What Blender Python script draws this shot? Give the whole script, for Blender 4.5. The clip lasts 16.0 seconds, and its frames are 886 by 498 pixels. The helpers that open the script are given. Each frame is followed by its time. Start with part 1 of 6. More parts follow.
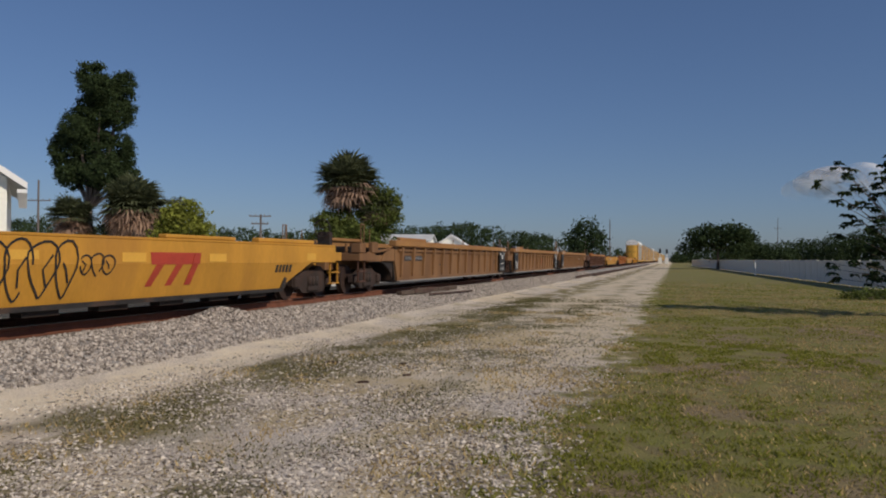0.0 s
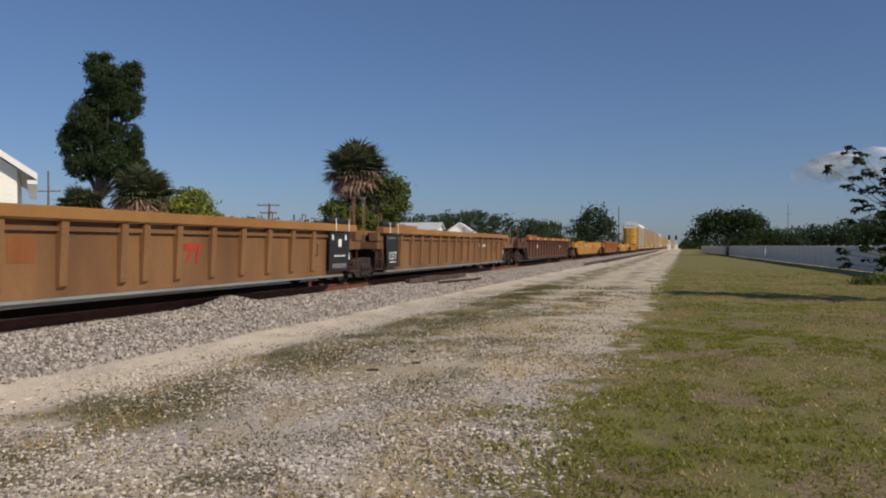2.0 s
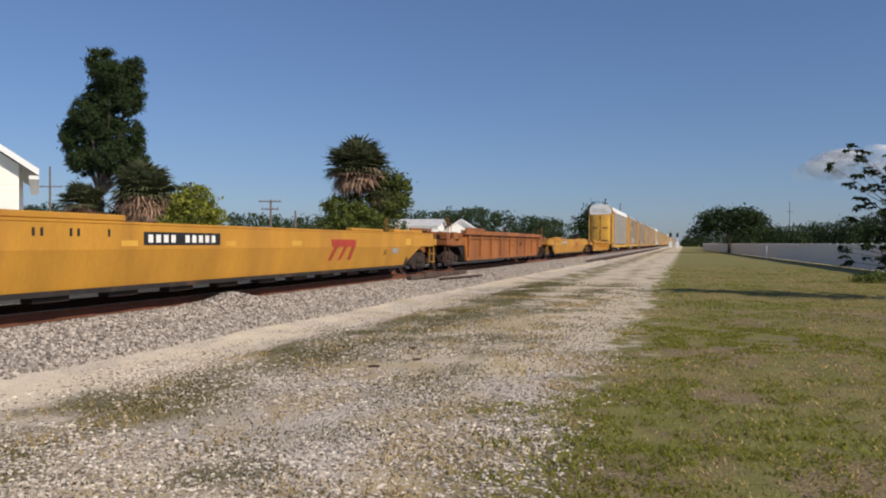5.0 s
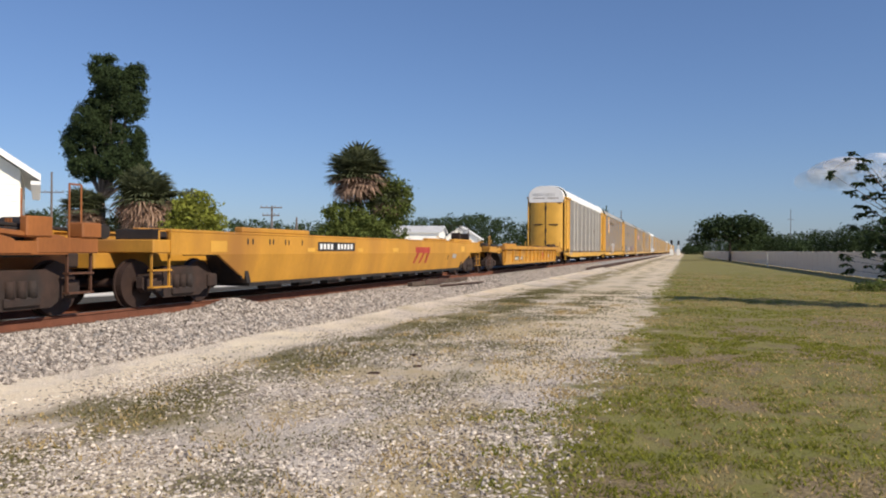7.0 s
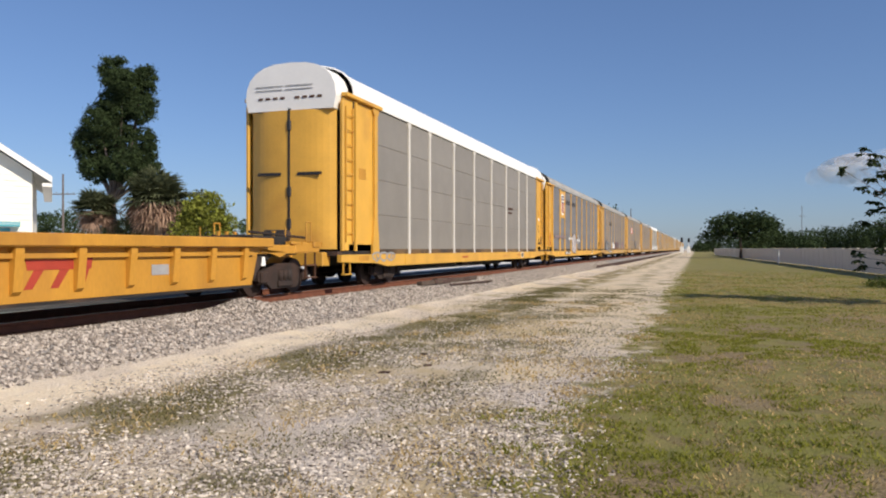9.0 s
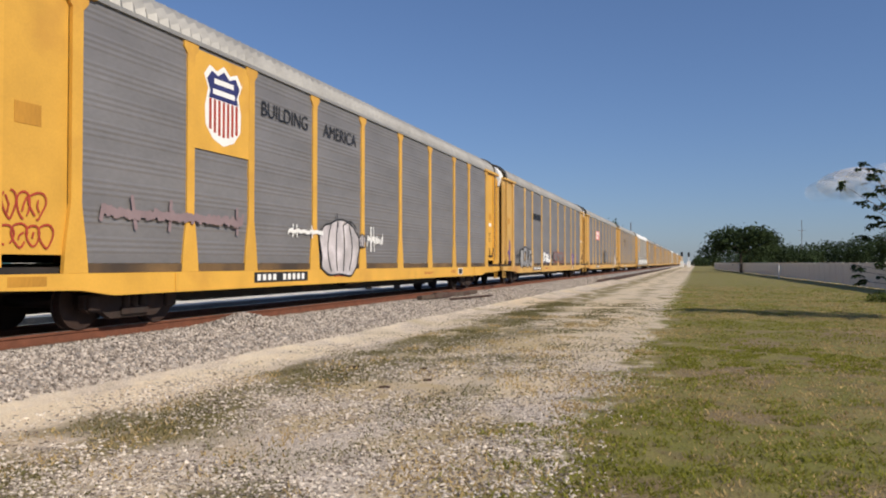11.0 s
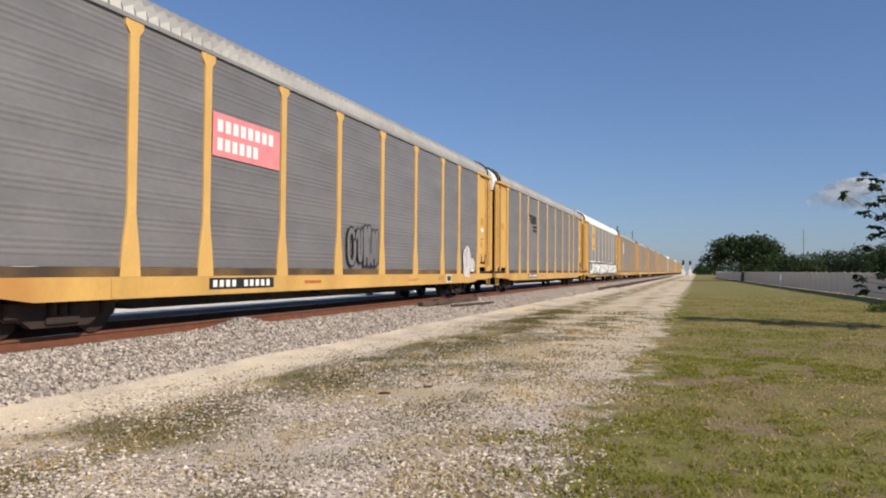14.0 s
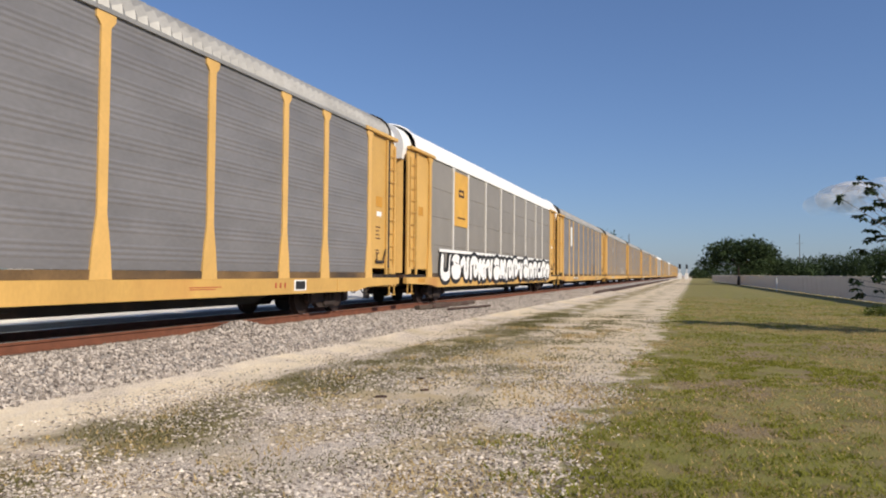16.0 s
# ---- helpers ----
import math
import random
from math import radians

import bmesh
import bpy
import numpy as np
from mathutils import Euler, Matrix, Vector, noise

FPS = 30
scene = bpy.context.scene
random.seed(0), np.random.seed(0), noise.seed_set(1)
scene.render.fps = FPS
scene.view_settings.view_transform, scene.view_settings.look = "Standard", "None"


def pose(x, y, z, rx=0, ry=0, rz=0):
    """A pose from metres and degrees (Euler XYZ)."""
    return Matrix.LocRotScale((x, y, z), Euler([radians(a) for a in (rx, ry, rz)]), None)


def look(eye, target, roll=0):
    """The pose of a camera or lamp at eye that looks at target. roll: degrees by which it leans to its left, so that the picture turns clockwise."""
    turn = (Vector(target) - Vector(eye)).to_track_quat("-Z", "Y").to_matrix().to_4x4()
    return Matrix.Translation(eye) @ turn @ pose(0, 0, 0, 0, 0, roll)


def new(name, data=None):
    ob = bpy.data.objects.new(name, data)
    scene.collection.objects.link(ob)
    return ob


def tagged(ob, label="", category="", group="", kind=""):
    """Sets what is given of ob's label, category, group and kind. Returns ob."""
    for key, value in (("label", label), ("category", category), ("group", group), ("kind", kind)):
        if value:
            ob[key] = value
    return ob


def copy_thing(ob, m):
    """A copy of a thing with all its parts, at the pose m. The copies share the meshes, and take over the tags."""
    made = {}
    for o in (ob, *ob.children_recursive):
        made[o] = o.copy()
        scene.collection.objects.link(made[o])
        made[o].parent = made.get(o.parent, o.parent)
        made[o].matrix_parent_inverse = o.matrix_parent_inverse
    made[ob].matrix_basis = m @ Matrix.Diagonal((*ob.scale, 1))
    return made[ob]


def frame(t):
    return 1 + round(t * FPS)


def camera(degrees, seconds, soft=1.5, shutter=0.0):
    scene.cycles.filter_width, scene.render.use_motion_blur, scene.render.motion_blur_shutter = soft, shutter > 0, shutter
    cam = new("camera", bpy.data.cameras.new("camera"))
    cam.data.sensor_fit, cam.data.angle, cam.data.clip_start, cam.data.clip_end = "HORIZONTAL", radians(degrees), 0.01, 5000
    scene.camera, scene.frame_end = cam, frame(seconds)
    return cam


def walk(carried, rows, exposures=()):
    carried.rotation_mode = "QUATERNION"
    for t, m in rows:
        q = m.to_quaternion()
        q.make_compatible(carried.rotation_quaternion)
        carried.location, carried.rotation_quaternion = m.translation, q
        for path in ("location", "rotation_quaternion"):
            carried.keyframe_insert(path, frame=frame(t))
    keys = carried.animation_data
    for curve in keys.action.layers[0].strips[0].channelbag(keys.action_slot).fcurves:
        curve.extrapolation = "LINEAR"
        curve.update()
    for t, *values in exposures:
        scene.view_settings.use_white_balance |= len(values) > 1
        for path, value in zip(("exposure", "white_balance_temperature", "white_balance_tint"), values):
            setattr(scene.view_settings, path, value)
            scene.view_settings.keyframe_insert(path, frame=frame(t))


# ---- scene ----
cam = camera(60.3, 16.0, soft=2.0)
EYE = (0.0, 0.0, 1.70)
# seconds, yaw, pitch, roll of the hand-held camera, which stays on one spot
TURNS = [
    (0.0, 16.85, 0.71, -0.35),
    (0.5, 17.01, 0.69, -0.33),
    (1.0, 17.10, 0.54, -0.50),
    (1.5, 17.24, 0.23, -0.47),
    (2.0, 17.49, -0.20, 0.03),
    (2.5, 17.28, -0.21, -0.25),
    (3.0, 17.10, -0.78, -0.10),
    (3.5, 17.43, -1.00, -0.08),
    (4.0, 17.48, -0.49, -0.04),
    (6.5, 17.77, -0.42, -0.34),
    (7.0, 17.65, 0.06, -0.35),
    (7.5, 17.66, 0.14, -0.11),
    (8.0, 17.77, -0.10, -0.27),
    (8.5, 18.31, -0.09, -0.03),
    (11.0, 18.36, 1.06, 0.00),
    (11.5, 18.59, 1.57, 0.13),
    (12.0, 19.01, 1.80, -0.02),
    (12.5, 18.99, 0.98, -0.02),
    (13.0, 18.69, 1.29, 0.02),
    (13.5, 18.78, 1.14, 0.07),
    (14.0, 18.45, 1.55, -0.46),
    (14.5, 18.68, 1.68, -0.49),
    (15.0, 18.34, 1.61, -0.87),
    (15.5, 18.25, 1.56, -0.55),
    (16.0, 18.21, 1.80, -0.52),
]
walk(cam, [(t, pose(*EYE, 90 + p, r, y)) for t, y, p, r in TURNS],
     exposures=[(0.0, -0.71), (1.5, -0.55), (4.0, -0.42), (6.5, 0.0), (8.5, 0.03), (11.0, -0.14), (12.0, -0.06), (13.0, -0.02), (16.0, 0.0)])

# ---- world and sun ----
SUN_DIR = Vector((0.772, -0.327, 0.545)).normalized()
world = bpy.data.worlds.new("sky")
scene.world = world
world.use_nodes = True
wn = world.node_tree.nodes
sky = wn.new("ShaderNodeTexSky")
sky.sky_type = "NISHITA"
sky.sun_disc = False
sky.sun_elevation = math.asin(SUN_DIR.z)
sky.sun_rotation = math.atan2(SUN_DIR.x, SUN_DIR.y)
sky.air_density, sky.dust_density, sky.ozone_density = 1.0, 0.6, 6.0
sky.altitude = 300.0
wn["Background"].inputs["Strength"].default_value = 0.127
haze = wn.new("ShaderNodeVectorMath")
haze.operation = "MULTIPLY"
haze.inputs[1].default_value = (0.90, 0.975, 1.19)
flat_sky = wn.new("ShaderNodeGamma")
flat_sky.inputs[1].default_value = 0.78
world.node_tree.links.new(sky.outputs[0], flat_sky.inputs[0])
world.node_tree.links.new(flat_sky.outputs[0], haze.inputs[0])
world.node_tree.links.new(haze.outputs[0], wn["Background"].inputs["Color"])
sun = new("sun", bpy.data.lights.new("sun", "SUN"))
sun.data.energy, sun.data.angle, sun.data.color = 4.9, radians(0.5), (1.0, 0.885, 0.72)
sun.matrix_world = look(SUN_DIR * 50, (0, 0, 0))


# ---- materials ----
def material(name, base, rough=0.6, metal=0.0, var=0.25, scale=6.0, fine=60.0, bump=0.15, stain=None, amount=0.35, stretch=(1, 1, 1), by_object=0.0, coords="Object"):
    """A surface with two scales of colour change, an optional stain of its own shape, and fine relief."""
    m = bpy.data.materials.new(name)
    m.use_nodes = True
    nt = m.node_tree
    n, l = nt.nodes, nt.links
    bsdf = n["Principled BSDF"]
    tc = n.new("ShaderNodeTexCoord")
    mp = n.new("ShaderNodeMapping")
    mp.inputs["Scale"].default_value = stretch
    l.new(tc.outputs[coords], mp.inputs[0])

    def tex(sc, det):
        t = n.new("ShaderNodeTexNoise")
        t.inputs["Scale"].default_value, t.inputs["Detail"].default_value = sc, det
        l.new(mp.outputs[0], t.inputs["Vector"])
        return t
    big, small = tex(scale, 5), tex(fine, 3)
    add = n.new("ShaderNodeMath")
    add.operation = "MULTIPLY_ADD"
    add.inputs[1].default_value = 0.4
    l.new(small.outputs[0], add.inputs[0])
    l.new(big.outputs[0], add.inputs[2])
    ramp = n.new("ShaderNodeMapRange")
    ramp.inputs[1].default_value, ramp.inputs[2].default_value = 0.45, 0.95
    ramp.inputs[3].default_value, ramp.inputs[4].default_value = 1 - var, 1 + var
    l.new(add.outputs[0], ramp.inputs[0])
    last = ramp.outputs[0]
    if by_object:
        oi = n.new("ShaderNodeObjectInfo")
        r2 = n.new("ShaderNodeMapRange")
        r2.inputs[3].default_value, r2.inputs[4].default_value = 1 - by_object, 1 + by_object
        l.new(oi.outputs["Random"], r2.inputs[0])
        mu = n.new("ShaderNodeMath")
        mu.operation = "MULTIPLY"
        l.new(last, mu.inputs[0])
        l.new(r2.outputs[0], mu.inputs[1])
        last = mu.outputs[0]
    col = n.new("ShaderNodeVectorMath")
    col.operation = "SCALE"
    col.inputs[0].default_value = base
    l.new(last, col.inputs["Scale"])
    out = col.outputs[0]
    if stain:
        st = tex(scale * 0.37, 7)
        th = n.new("ShaderNodeMapRange")
        th.inputs[1].default_value, th.inputs[2].default_value = 0.62 - amount * 0.4, 0.80 - amount * 0.4
        l.new(st.outputs[0], th.inputs[0])
        mx = n.new("ShaderNodeMix")
        mx.data_type = "RGBA"
        mx.inputs[7].default_value = (*stain, 1)
        l.new(th.outputs[0], mx.inputs[0])
        l.new(out, mx.inputs[6])
        out = mx.outputs[2]
    l.new(out, bsdf.inputs["Base Color"])
    bsdf.inputs["Roughness"].default_value, bsdf.inputs["Metallic"].default_value = rough, metal
    if bump:
        bp = n.new("ShaderNodeBump")
        bp.inputs["Strength"].default_value, bp.inputs["Distance"].default_value = bump, 0.02
        l.new(add.outputs[0], bp.inputs["Height"])
        l.new(bp.outputs[0], bsdf.inputs["Normal"])
    return m


def leaf_material(name, base, var=0.45, through_light=0.3):
    m = bpy.data.materials.new(name)
    m.use_nodes = True
    n, l = m.node_tree.nodes, m.node_tree.links
    bsdf = n["Principled BSDF"]
    g = n.new("ShaderNodeNewGeometry")
    r = n.new("ShaderNodeMapRange")
    r.inputs[3].default_value, r.inputs[4].default_value = 1 - var, 1 + var
    l.new(g.outputs["Random Per Island"], r.inputs[0])
    c = n.new("ShaderNodeVectorMath")
    c.operation = "SCALE"
    c.inputs[0].default_value = base
    l.new(r.outputs[0], c.inputs["Scale"])
    l.new(c.outputs[0], bsdf.inputs["Base Color"])
    bsdf.inputs["Roughness"].default_value = 0.85
    bsdf.inputs["Specular IOR Level"].default_value = 0.15
    tr = n.new("ShaderNodeBsdfTranslucent")
    l.new(c.outputs[0], tr.inputs[0])
    mix = n.new("ShaderNodeMixShader")
    mix.inputs[0].default_value = through_light
    l.new(bsdf.outputs[0], mix.inputs[1])
    l.new(tr.outputs[0], mix.inputs[2])
    l.new(mix.outputs[0], n["Material Output"].inputs[0])
    return m


YELLOW = material("yellow_paint", (0.64, 0.355, 0.055), 0.5, var=0.12, scale=1.2, fine=25, bump=0.05, stain=(0.42, 0.20, 0.04), amount=0.08, by_object=0.06)
YELLOW_WELL = material("faded_yellow_paint", (0.49, 0.24, 0.03), 0.55, var=0.22, scale=0.9, fine=20, bump=0.06, stain=(0.33, 0.15, 0.03), amount=0.22, stretch=(1, 1.3, 0.45), by_object=0.05)
OCHRE = material("dirty_ochre_paint", (0.205, 0.104, 0.042), 0.65, var=0.3, scale=0.8, fine=20, bump=0.08, stain=(0.13, 0.06, 0.026), amount=0.36, stretch=(1, 1.3, 0.45), by_object=0.08)
ORANGE_BROWN = material("orange_brown_paint", (0.31, 0.11, 0.027), 0.6, var=0.28, scale=0.7, fine=20, bump=0.08, stain=(0.17, 0.06, 0.022), amount=0.34, stretch=(1, 1.3, 0.45), by_object=0.06)
# Ochre for the top chords, with the sun's brightening put into the colour.
SUNLIT_OCHRE = material("sunlit_orange_chord_paint", (0.32, 0.16, 0.05), 0.6, var=0.18, scale=0.9, fine=20, bump=0.08, stain=(0.27, 0.12, 0.04), amount=0.2)
OXIDE = material("oxide_brown_paint", (0.092, 0.040, 0.022), 0.65, var=0.32, scale=0.8, fine=20, bump=0.08, stain=(0.06, 0.028, 0.02), amount=0.34, stretch=(1, 1.3, 0.45), by_object=0.08)
DARK_STEEL = material("grimy_black_steel", (0.020, 0.017, 0.016), 0.7, var=0.4, scale=4, fine=40, bump=0.1, stain=(0.08, 0.045, 0.03), amount=0.2)
TRUCK_STEEL = material("rusty_truck_steel", (0.030, 0.018, 0.014), 0.8, var=0.4, scale=5, fine=40, bump=0.2, stain=(0.018, 0.015, 0.014), amount=0.35)
SIDEFRAME_STEEL = material("dusty_brown_cast_steel", (0.038, 0.021, 0.016), 0.85, var=0.4, scale=5, fine=40, bump=0.2, stain=(0.03, 0.022, 0.02), amount=0.35)
WHEEL_STEEL = material("brown_wheel_steel", (0.04, 0.022, 0.017), 0.7, 0.2, var=0.3, scale=5, fine=40, bump=0.1)
GALV = material("dull_galvanised_steel", (0.208, 0.201, 0.205), 0.5, 0.25, var=0.17, scale=0.55, fine=7, bump=0.04, stain=(0.185, 0.178, 0.185), amount=0.25, stretch=(1, 1, 2.5), by_object=0.05)
GALV_ROOF = material("galvanised_roof_steel", (0.29, 0.285, 0.275), 0.5, 0.2, var=0.2, scale=1, fine=12, bump=0.03, by_object=0.05)
FADED_POST = material("faded_yellow_post_paint", (0.62, 0.38, 0.12), 0.45, var=0.12, scale=1.2, fine=14, bump=0.03, by_object=0.06)
PALE_POST = material("pale_post_paint", (0.62, 0.59, 0.55), 0.5, var=0.08, scale=1, fine=12, bump=0.02)
PANEL_TAUPE = material("taupe_painted_steel", (0.25, 0.23, 0.205), 0.5, 0.1, var=0.12, scale=0.8, fine=12, bump=0.03, stain=(0.28, 0.26, 0.25), amount=0.1, by_object=0.05)
WHITE = material("white_paint", (0.80, 0.80, 0.79), 0.5, var=0.05, scale=1.2, fine=15, bump=0.03)
BLACK_PAINT = material("black_stencil_paint", (0.018, 0.018, 0.02), 0.5, var=0.2, scale=3, fine=30, bump=0)
RED_PAINT = material("dull_red_paint", (0.36, 0.045, 0.025), 0.55, var=0.2, scale=3, fine=30, bump=0)
PINK_PAINT = material("faded_pink_red_paint", (0.75, 0.25, 0.27), 0.55, var=0.15, scale=3, fine=30, bump=0)
BLUE_PAINT = material("navy_blue_paint", (0.03, 0.035, 0.14), 0.5, var=0.2, scale=3, fine=30, bump=0)
FAINT_PINK = material("faint_pink_haze_paint", (0.25, 0.185, 0.195), 0.5, var=0.1, scale=3, fine=30, bump=0)
PURPLE_PAINT = material("purple_spray_paint", (0.11, 0.055, 0.25), 0.5, var=0.2, scale=3, fine=30, bump=0)
PALE_SPRAY = material("washed_white_spray_paint", (0.56, 0.52, 0.54), 0.5, var=0.3, scale=2.5, fine=22, bump=0, stain=(0.34, 0.32, 0.33), amount=0.3)
GRAY_SPRAY = material("grey_spray_paint", (0.32, 0.32, 0.33), 0.5, var=0.25, scale=3, fine=30, bump=0)
RAIL_STEEL = material("rusty_rail_side", (0.155, 0.056, 0.030), 0.8, var=0.3, scale=4, fine=40, bump=0.1)
RAIL_HEAD = material("polished_rail_head", (0.45, 0.43, 0.41), 0.3, 0.9, var=0.1, scale=3, fine=40, bump=0)
OLD_IRON = material("dark_rusty_iron", (0.065, 0.036, 0.027), 0.85, var=0.4, scale=4, fine=40, bump=0.1)
RAIL_GRIME = material("grimy_yellow_brown_rail", (0.16, 0.095, 0.04), 0.75, var=0.4, scale=1.4, fine=20, bump=0.08, stain=(0.05, 0.035, 0.025), amount=0.35)
FADED_YELLOW = material("sun_faded_yellow_paint", (0.57, 0.345, 0.10), 0.55, var=0.16, scale=0.9, fine=20, bump=0.05, stain=(0.44, 0.21, 0.06), amount=0.16, stretch=(1, 1, 0.5), by_object=0.08)
TIE_WOOD = material("weathered_tie_wood", (0.085, 0.06, 0.045), 0.9, var=0.4, scale=3, fine=30, bump=0.3, stretch=(0.3, 3, 3))
BALLAST_ROCK = material("grey_ballast_stone", (0.33, 0.31, 0.295), 0.9, var=0.3, scale=3, fine=30, bump=0.3, coords="Generated")
BARK = material("grey_brown_bark", (0.16, 0.125, 0.10), 0.95, var=0.4, scale=3, fine=25, bump=0.5, stretch=(1, 1, 0.3))
SIDING = material("white_house_siding", (0.88, 0.87, 0.80), 0.6, var=0.05, scale=1, fine=12, bump=0.03)
FENCE_MAT = material("off_white_fence_panel", (0.86, 0.77, 0.65), 0.7, var=0.06, scale=0.6, fine=8, bump=0.05, stain=(0.66, 0.65, 0.62), amount=0.10)
GLASS_BLUE = material("blue_tinted_window_glass", (0.10, 0.35, 0.42), 0.12, var=0.1, scale=2, fine=10, bump=0)
SHINGLE = material("pale_roof_sheet", (0.60, 0.60, 0.59), 0.7, var=0.1, scale=1, fine=14, bump=0.05)
POLE_WOOD = material("grey_pole_wood", (0.13, 0.11, 0.10), 0.9, var=0.3, scale=3, fine=30, bump=0.2, stretch=(1, 1, 0.2))
LEAF_CEDAR = leaf_material("dark_cedar_foliage", (0.034, 0.052, 0.020), 0.45, 0.05)
LEAF_PALM = leaf_material("sabal_palm_fronds", (0.12, 0.135, 0.07))
LEAF_DEAD = leaf_material("dead_brown_fronds", (0.36, 0.245, 0.18))
LEAF_BRIGHT = leaf_material("bright_shrub_leaves", (0.22, 0.24, 0.045))
LEAF_MID = leaf_material("green_shrub_leaves", (0.125, 0.155, 0.04))
LEAF_FAR = leaf_material("far_tree_foliage", (0.046, 0.070, 0.030))
LEAF_BROAD = leaf_material("broad_dark_leaves", (0.042, 0.066, 0.026))
GRASS_BLADE = leaf_material("mown_grass_blades", (0.262, 0.268, 0.046), 0.28, 0.5)
STRAW_BLADE = leaf_material("dry_straw_blades", (0.50, 0.375, 0.175), 0.3, 0.4)


# ---- mesh helpers ----
def box(bm, x0, x1, y0, y1, z0, z1, bevel=0.0):
    r = bmesh.ops.create_cube(bm, size=1.0)
    vs = r["verts"]
    for v in vs:
        v.co = Vector(((x0 + x1) / 2 + v.co.x * (x1 - x0), (y0 + y1) / 2 + v.co.y * (y1 - y0), (z0 + z1) / 2 + v.co.z * (z1 - z0)))
    if bevel:
        bmesh.ops.bevel(bm, geom=list({e for v in vs for e in v.link_edges}), offset=bevel, segments=1, affect="EDGES")
    return bm


def prism(bm, outline, axis, a, b):
    """Extrudes a closed outline along an axis (0, 1 or 2) from a to b. Outline points give the other two coordinates in order."""
    def at(p, c):
        q = list(p)
        q.insert(axis, c)
        return Vector(q)
    low = [bm.verts.new(at(p, a)) for p in outline]
    high = [bm.verts.new(at(p, b)) for p in outline]
    k = len(outline)
    faces = [bm.faces.new(low), bm.faces.new(high)]
    for i in range(k):
        faces.append(bm.faces.new((low[i], low[(i + 1) % k], high[(i + 1) % k], high[i])))
    bmesh.ops.recalc_face_normals(bm, faces=faces)
    return bm


def tube(bm, p, q, r0, r1=None, sides=8):
    p, q = Vector(p), Vector(q)
    d = q - p
    m = Matrix.Translation((p + q) / 2) @ d.to_track_quat("Z", "Y").to_matrix().to_4x4()
    bmesh.ops.create_cone(bm, cap_ends=True, segments=sides, radius1=r0, radius2=r0 if r1 is None else r1, depth=d.length, matrix=m)
    return bm


def pipe(bm, pts, r, sides=6, closed=False):
    """One continuous round bar bent along points."""
    pts = [Vector(p) for p in pts]
    count = len(pts)
    rings = []
    for i, p in enumerate(pts):
        before = pts[i - 1] if (i or closed) else p
        after = pts[(i + 1) % count] if (i + 1 < count or closed) else p
        turn = (after - before).to_track_quat("Z", "Y").to_matrix()
        rings.append([bm.verts.new(p + turn @ Vector((r * math.cos(a), r * math.sin(a), 0))) for a in (2 * math.pi * k / sides for k in range(sides))])
    for i in range(count if closed else count - 1):
        one, two = rings[i], rings[(i + 1) % count]
        for k in range(sides):
            bm.faces.new((one[k], one[(k + 1) % sides], two[(k + 1) % sides], two[k]))
    if not closed:
        bm.faces.new(rings[0][::-1])
        bm.faces.new(rings[-1])
    return bm


def mesh_of(bm, mats, smooth=False):
    me = bpy.data.meshes.new("mesh")
    bm.to_mesh(me)
    bm.free()
    for m in mats if isinstance(mats, (list, tuple)) else [mats]:
        me.materials.append(m)
    if smooth:
        me.shade_smooth()
    return me


def part(name, bm, mat, parent, label="", at=None, smooth=False):
    me = bm if isinstance(bm, bpy.types.Mesh) else mesh_of(bm, mat, smooth)
    ob = new(name, me)
    ob.parent = parent
    if at is not None:
        ob.matrix_basis = at
    if label:
        ob["label"] = label
    return ob


def thing(name, label, category, m=None, group="", kind=""):
    ob = new(name)
    ob.empty_display_size = 0.3
    if m is not None:
        ob.matrix_basis = m
    return tagged(ob, label, category, group, kind)


def solid(name, bm, mat, label, category, m=None, group="", kind="", smooth=False):
    me = bm if isinstance(bm, bpy.types.Mesh) else mesh_of(bm, mat, smooth)
    ob = new(name, me)
    if m is not None:
        ob.matrix_basis = m
    return tagged(ob, label, category, group, kind)


def raw_mesh(verts, faces, mat, smooth=False):
    """A mesh from arrays: verts (n, 3), faces (m, k)."""
    me = bpy.data.meshes.new("mesh")
    verts, faces = np.asarray(verts, dtype=np.float32), np.asarray(faces, dtype=np.int32)
    me.vertices.add(len(verts))
    me.vertices.foreach_set("co", verts.ravel())
    k = faces.shape[1]
    me.loops.add(faces.size)
    me.loops.foreach_set("vertex_index", faces.ravel())
    me.polygons.add(len(faces))
    me.polygons.foreach_set("loop_start", np.arange(len(faces), dtype=np.int32) * k)
    me.update(calc_edges=True)
    me.materials.append(mat)
    if smooth:
        me.shade_smooth()
    else:
        me.shade_flat()
    return me


def B():
    return bmesh.new()


# ---- the lie of the land ----
TRACK_X, RAIL_Z = -10.25, 0.63
CROSS = [(-400.0, 0.0), (-60.0, 0.0), (-14.2, 0.0), (-12.6, 0.42), (-11.6, 0.46), (-9.0, 0.46), (-8.45, 0.43), (-7.35, 0.06), (-6.6, 0.0), (-1.2, 0.0), (9.0, 0.0), (60.0, 0.0), (400.0, 0.0)]


def ground_z(x):
    return float(np.interp(x, [c[0] for c in CROSS], [c[1] for c in CROSS]))


def undulation(x, y):
    a = 0.035 * noise.noise((x * 0.45, y * 0.3, 3.1)) + 0.018 * noise.noise((x * 1.7, y * 1.5, 8.2))
    return a * (1.0 if x > -7.6 else 0.5)


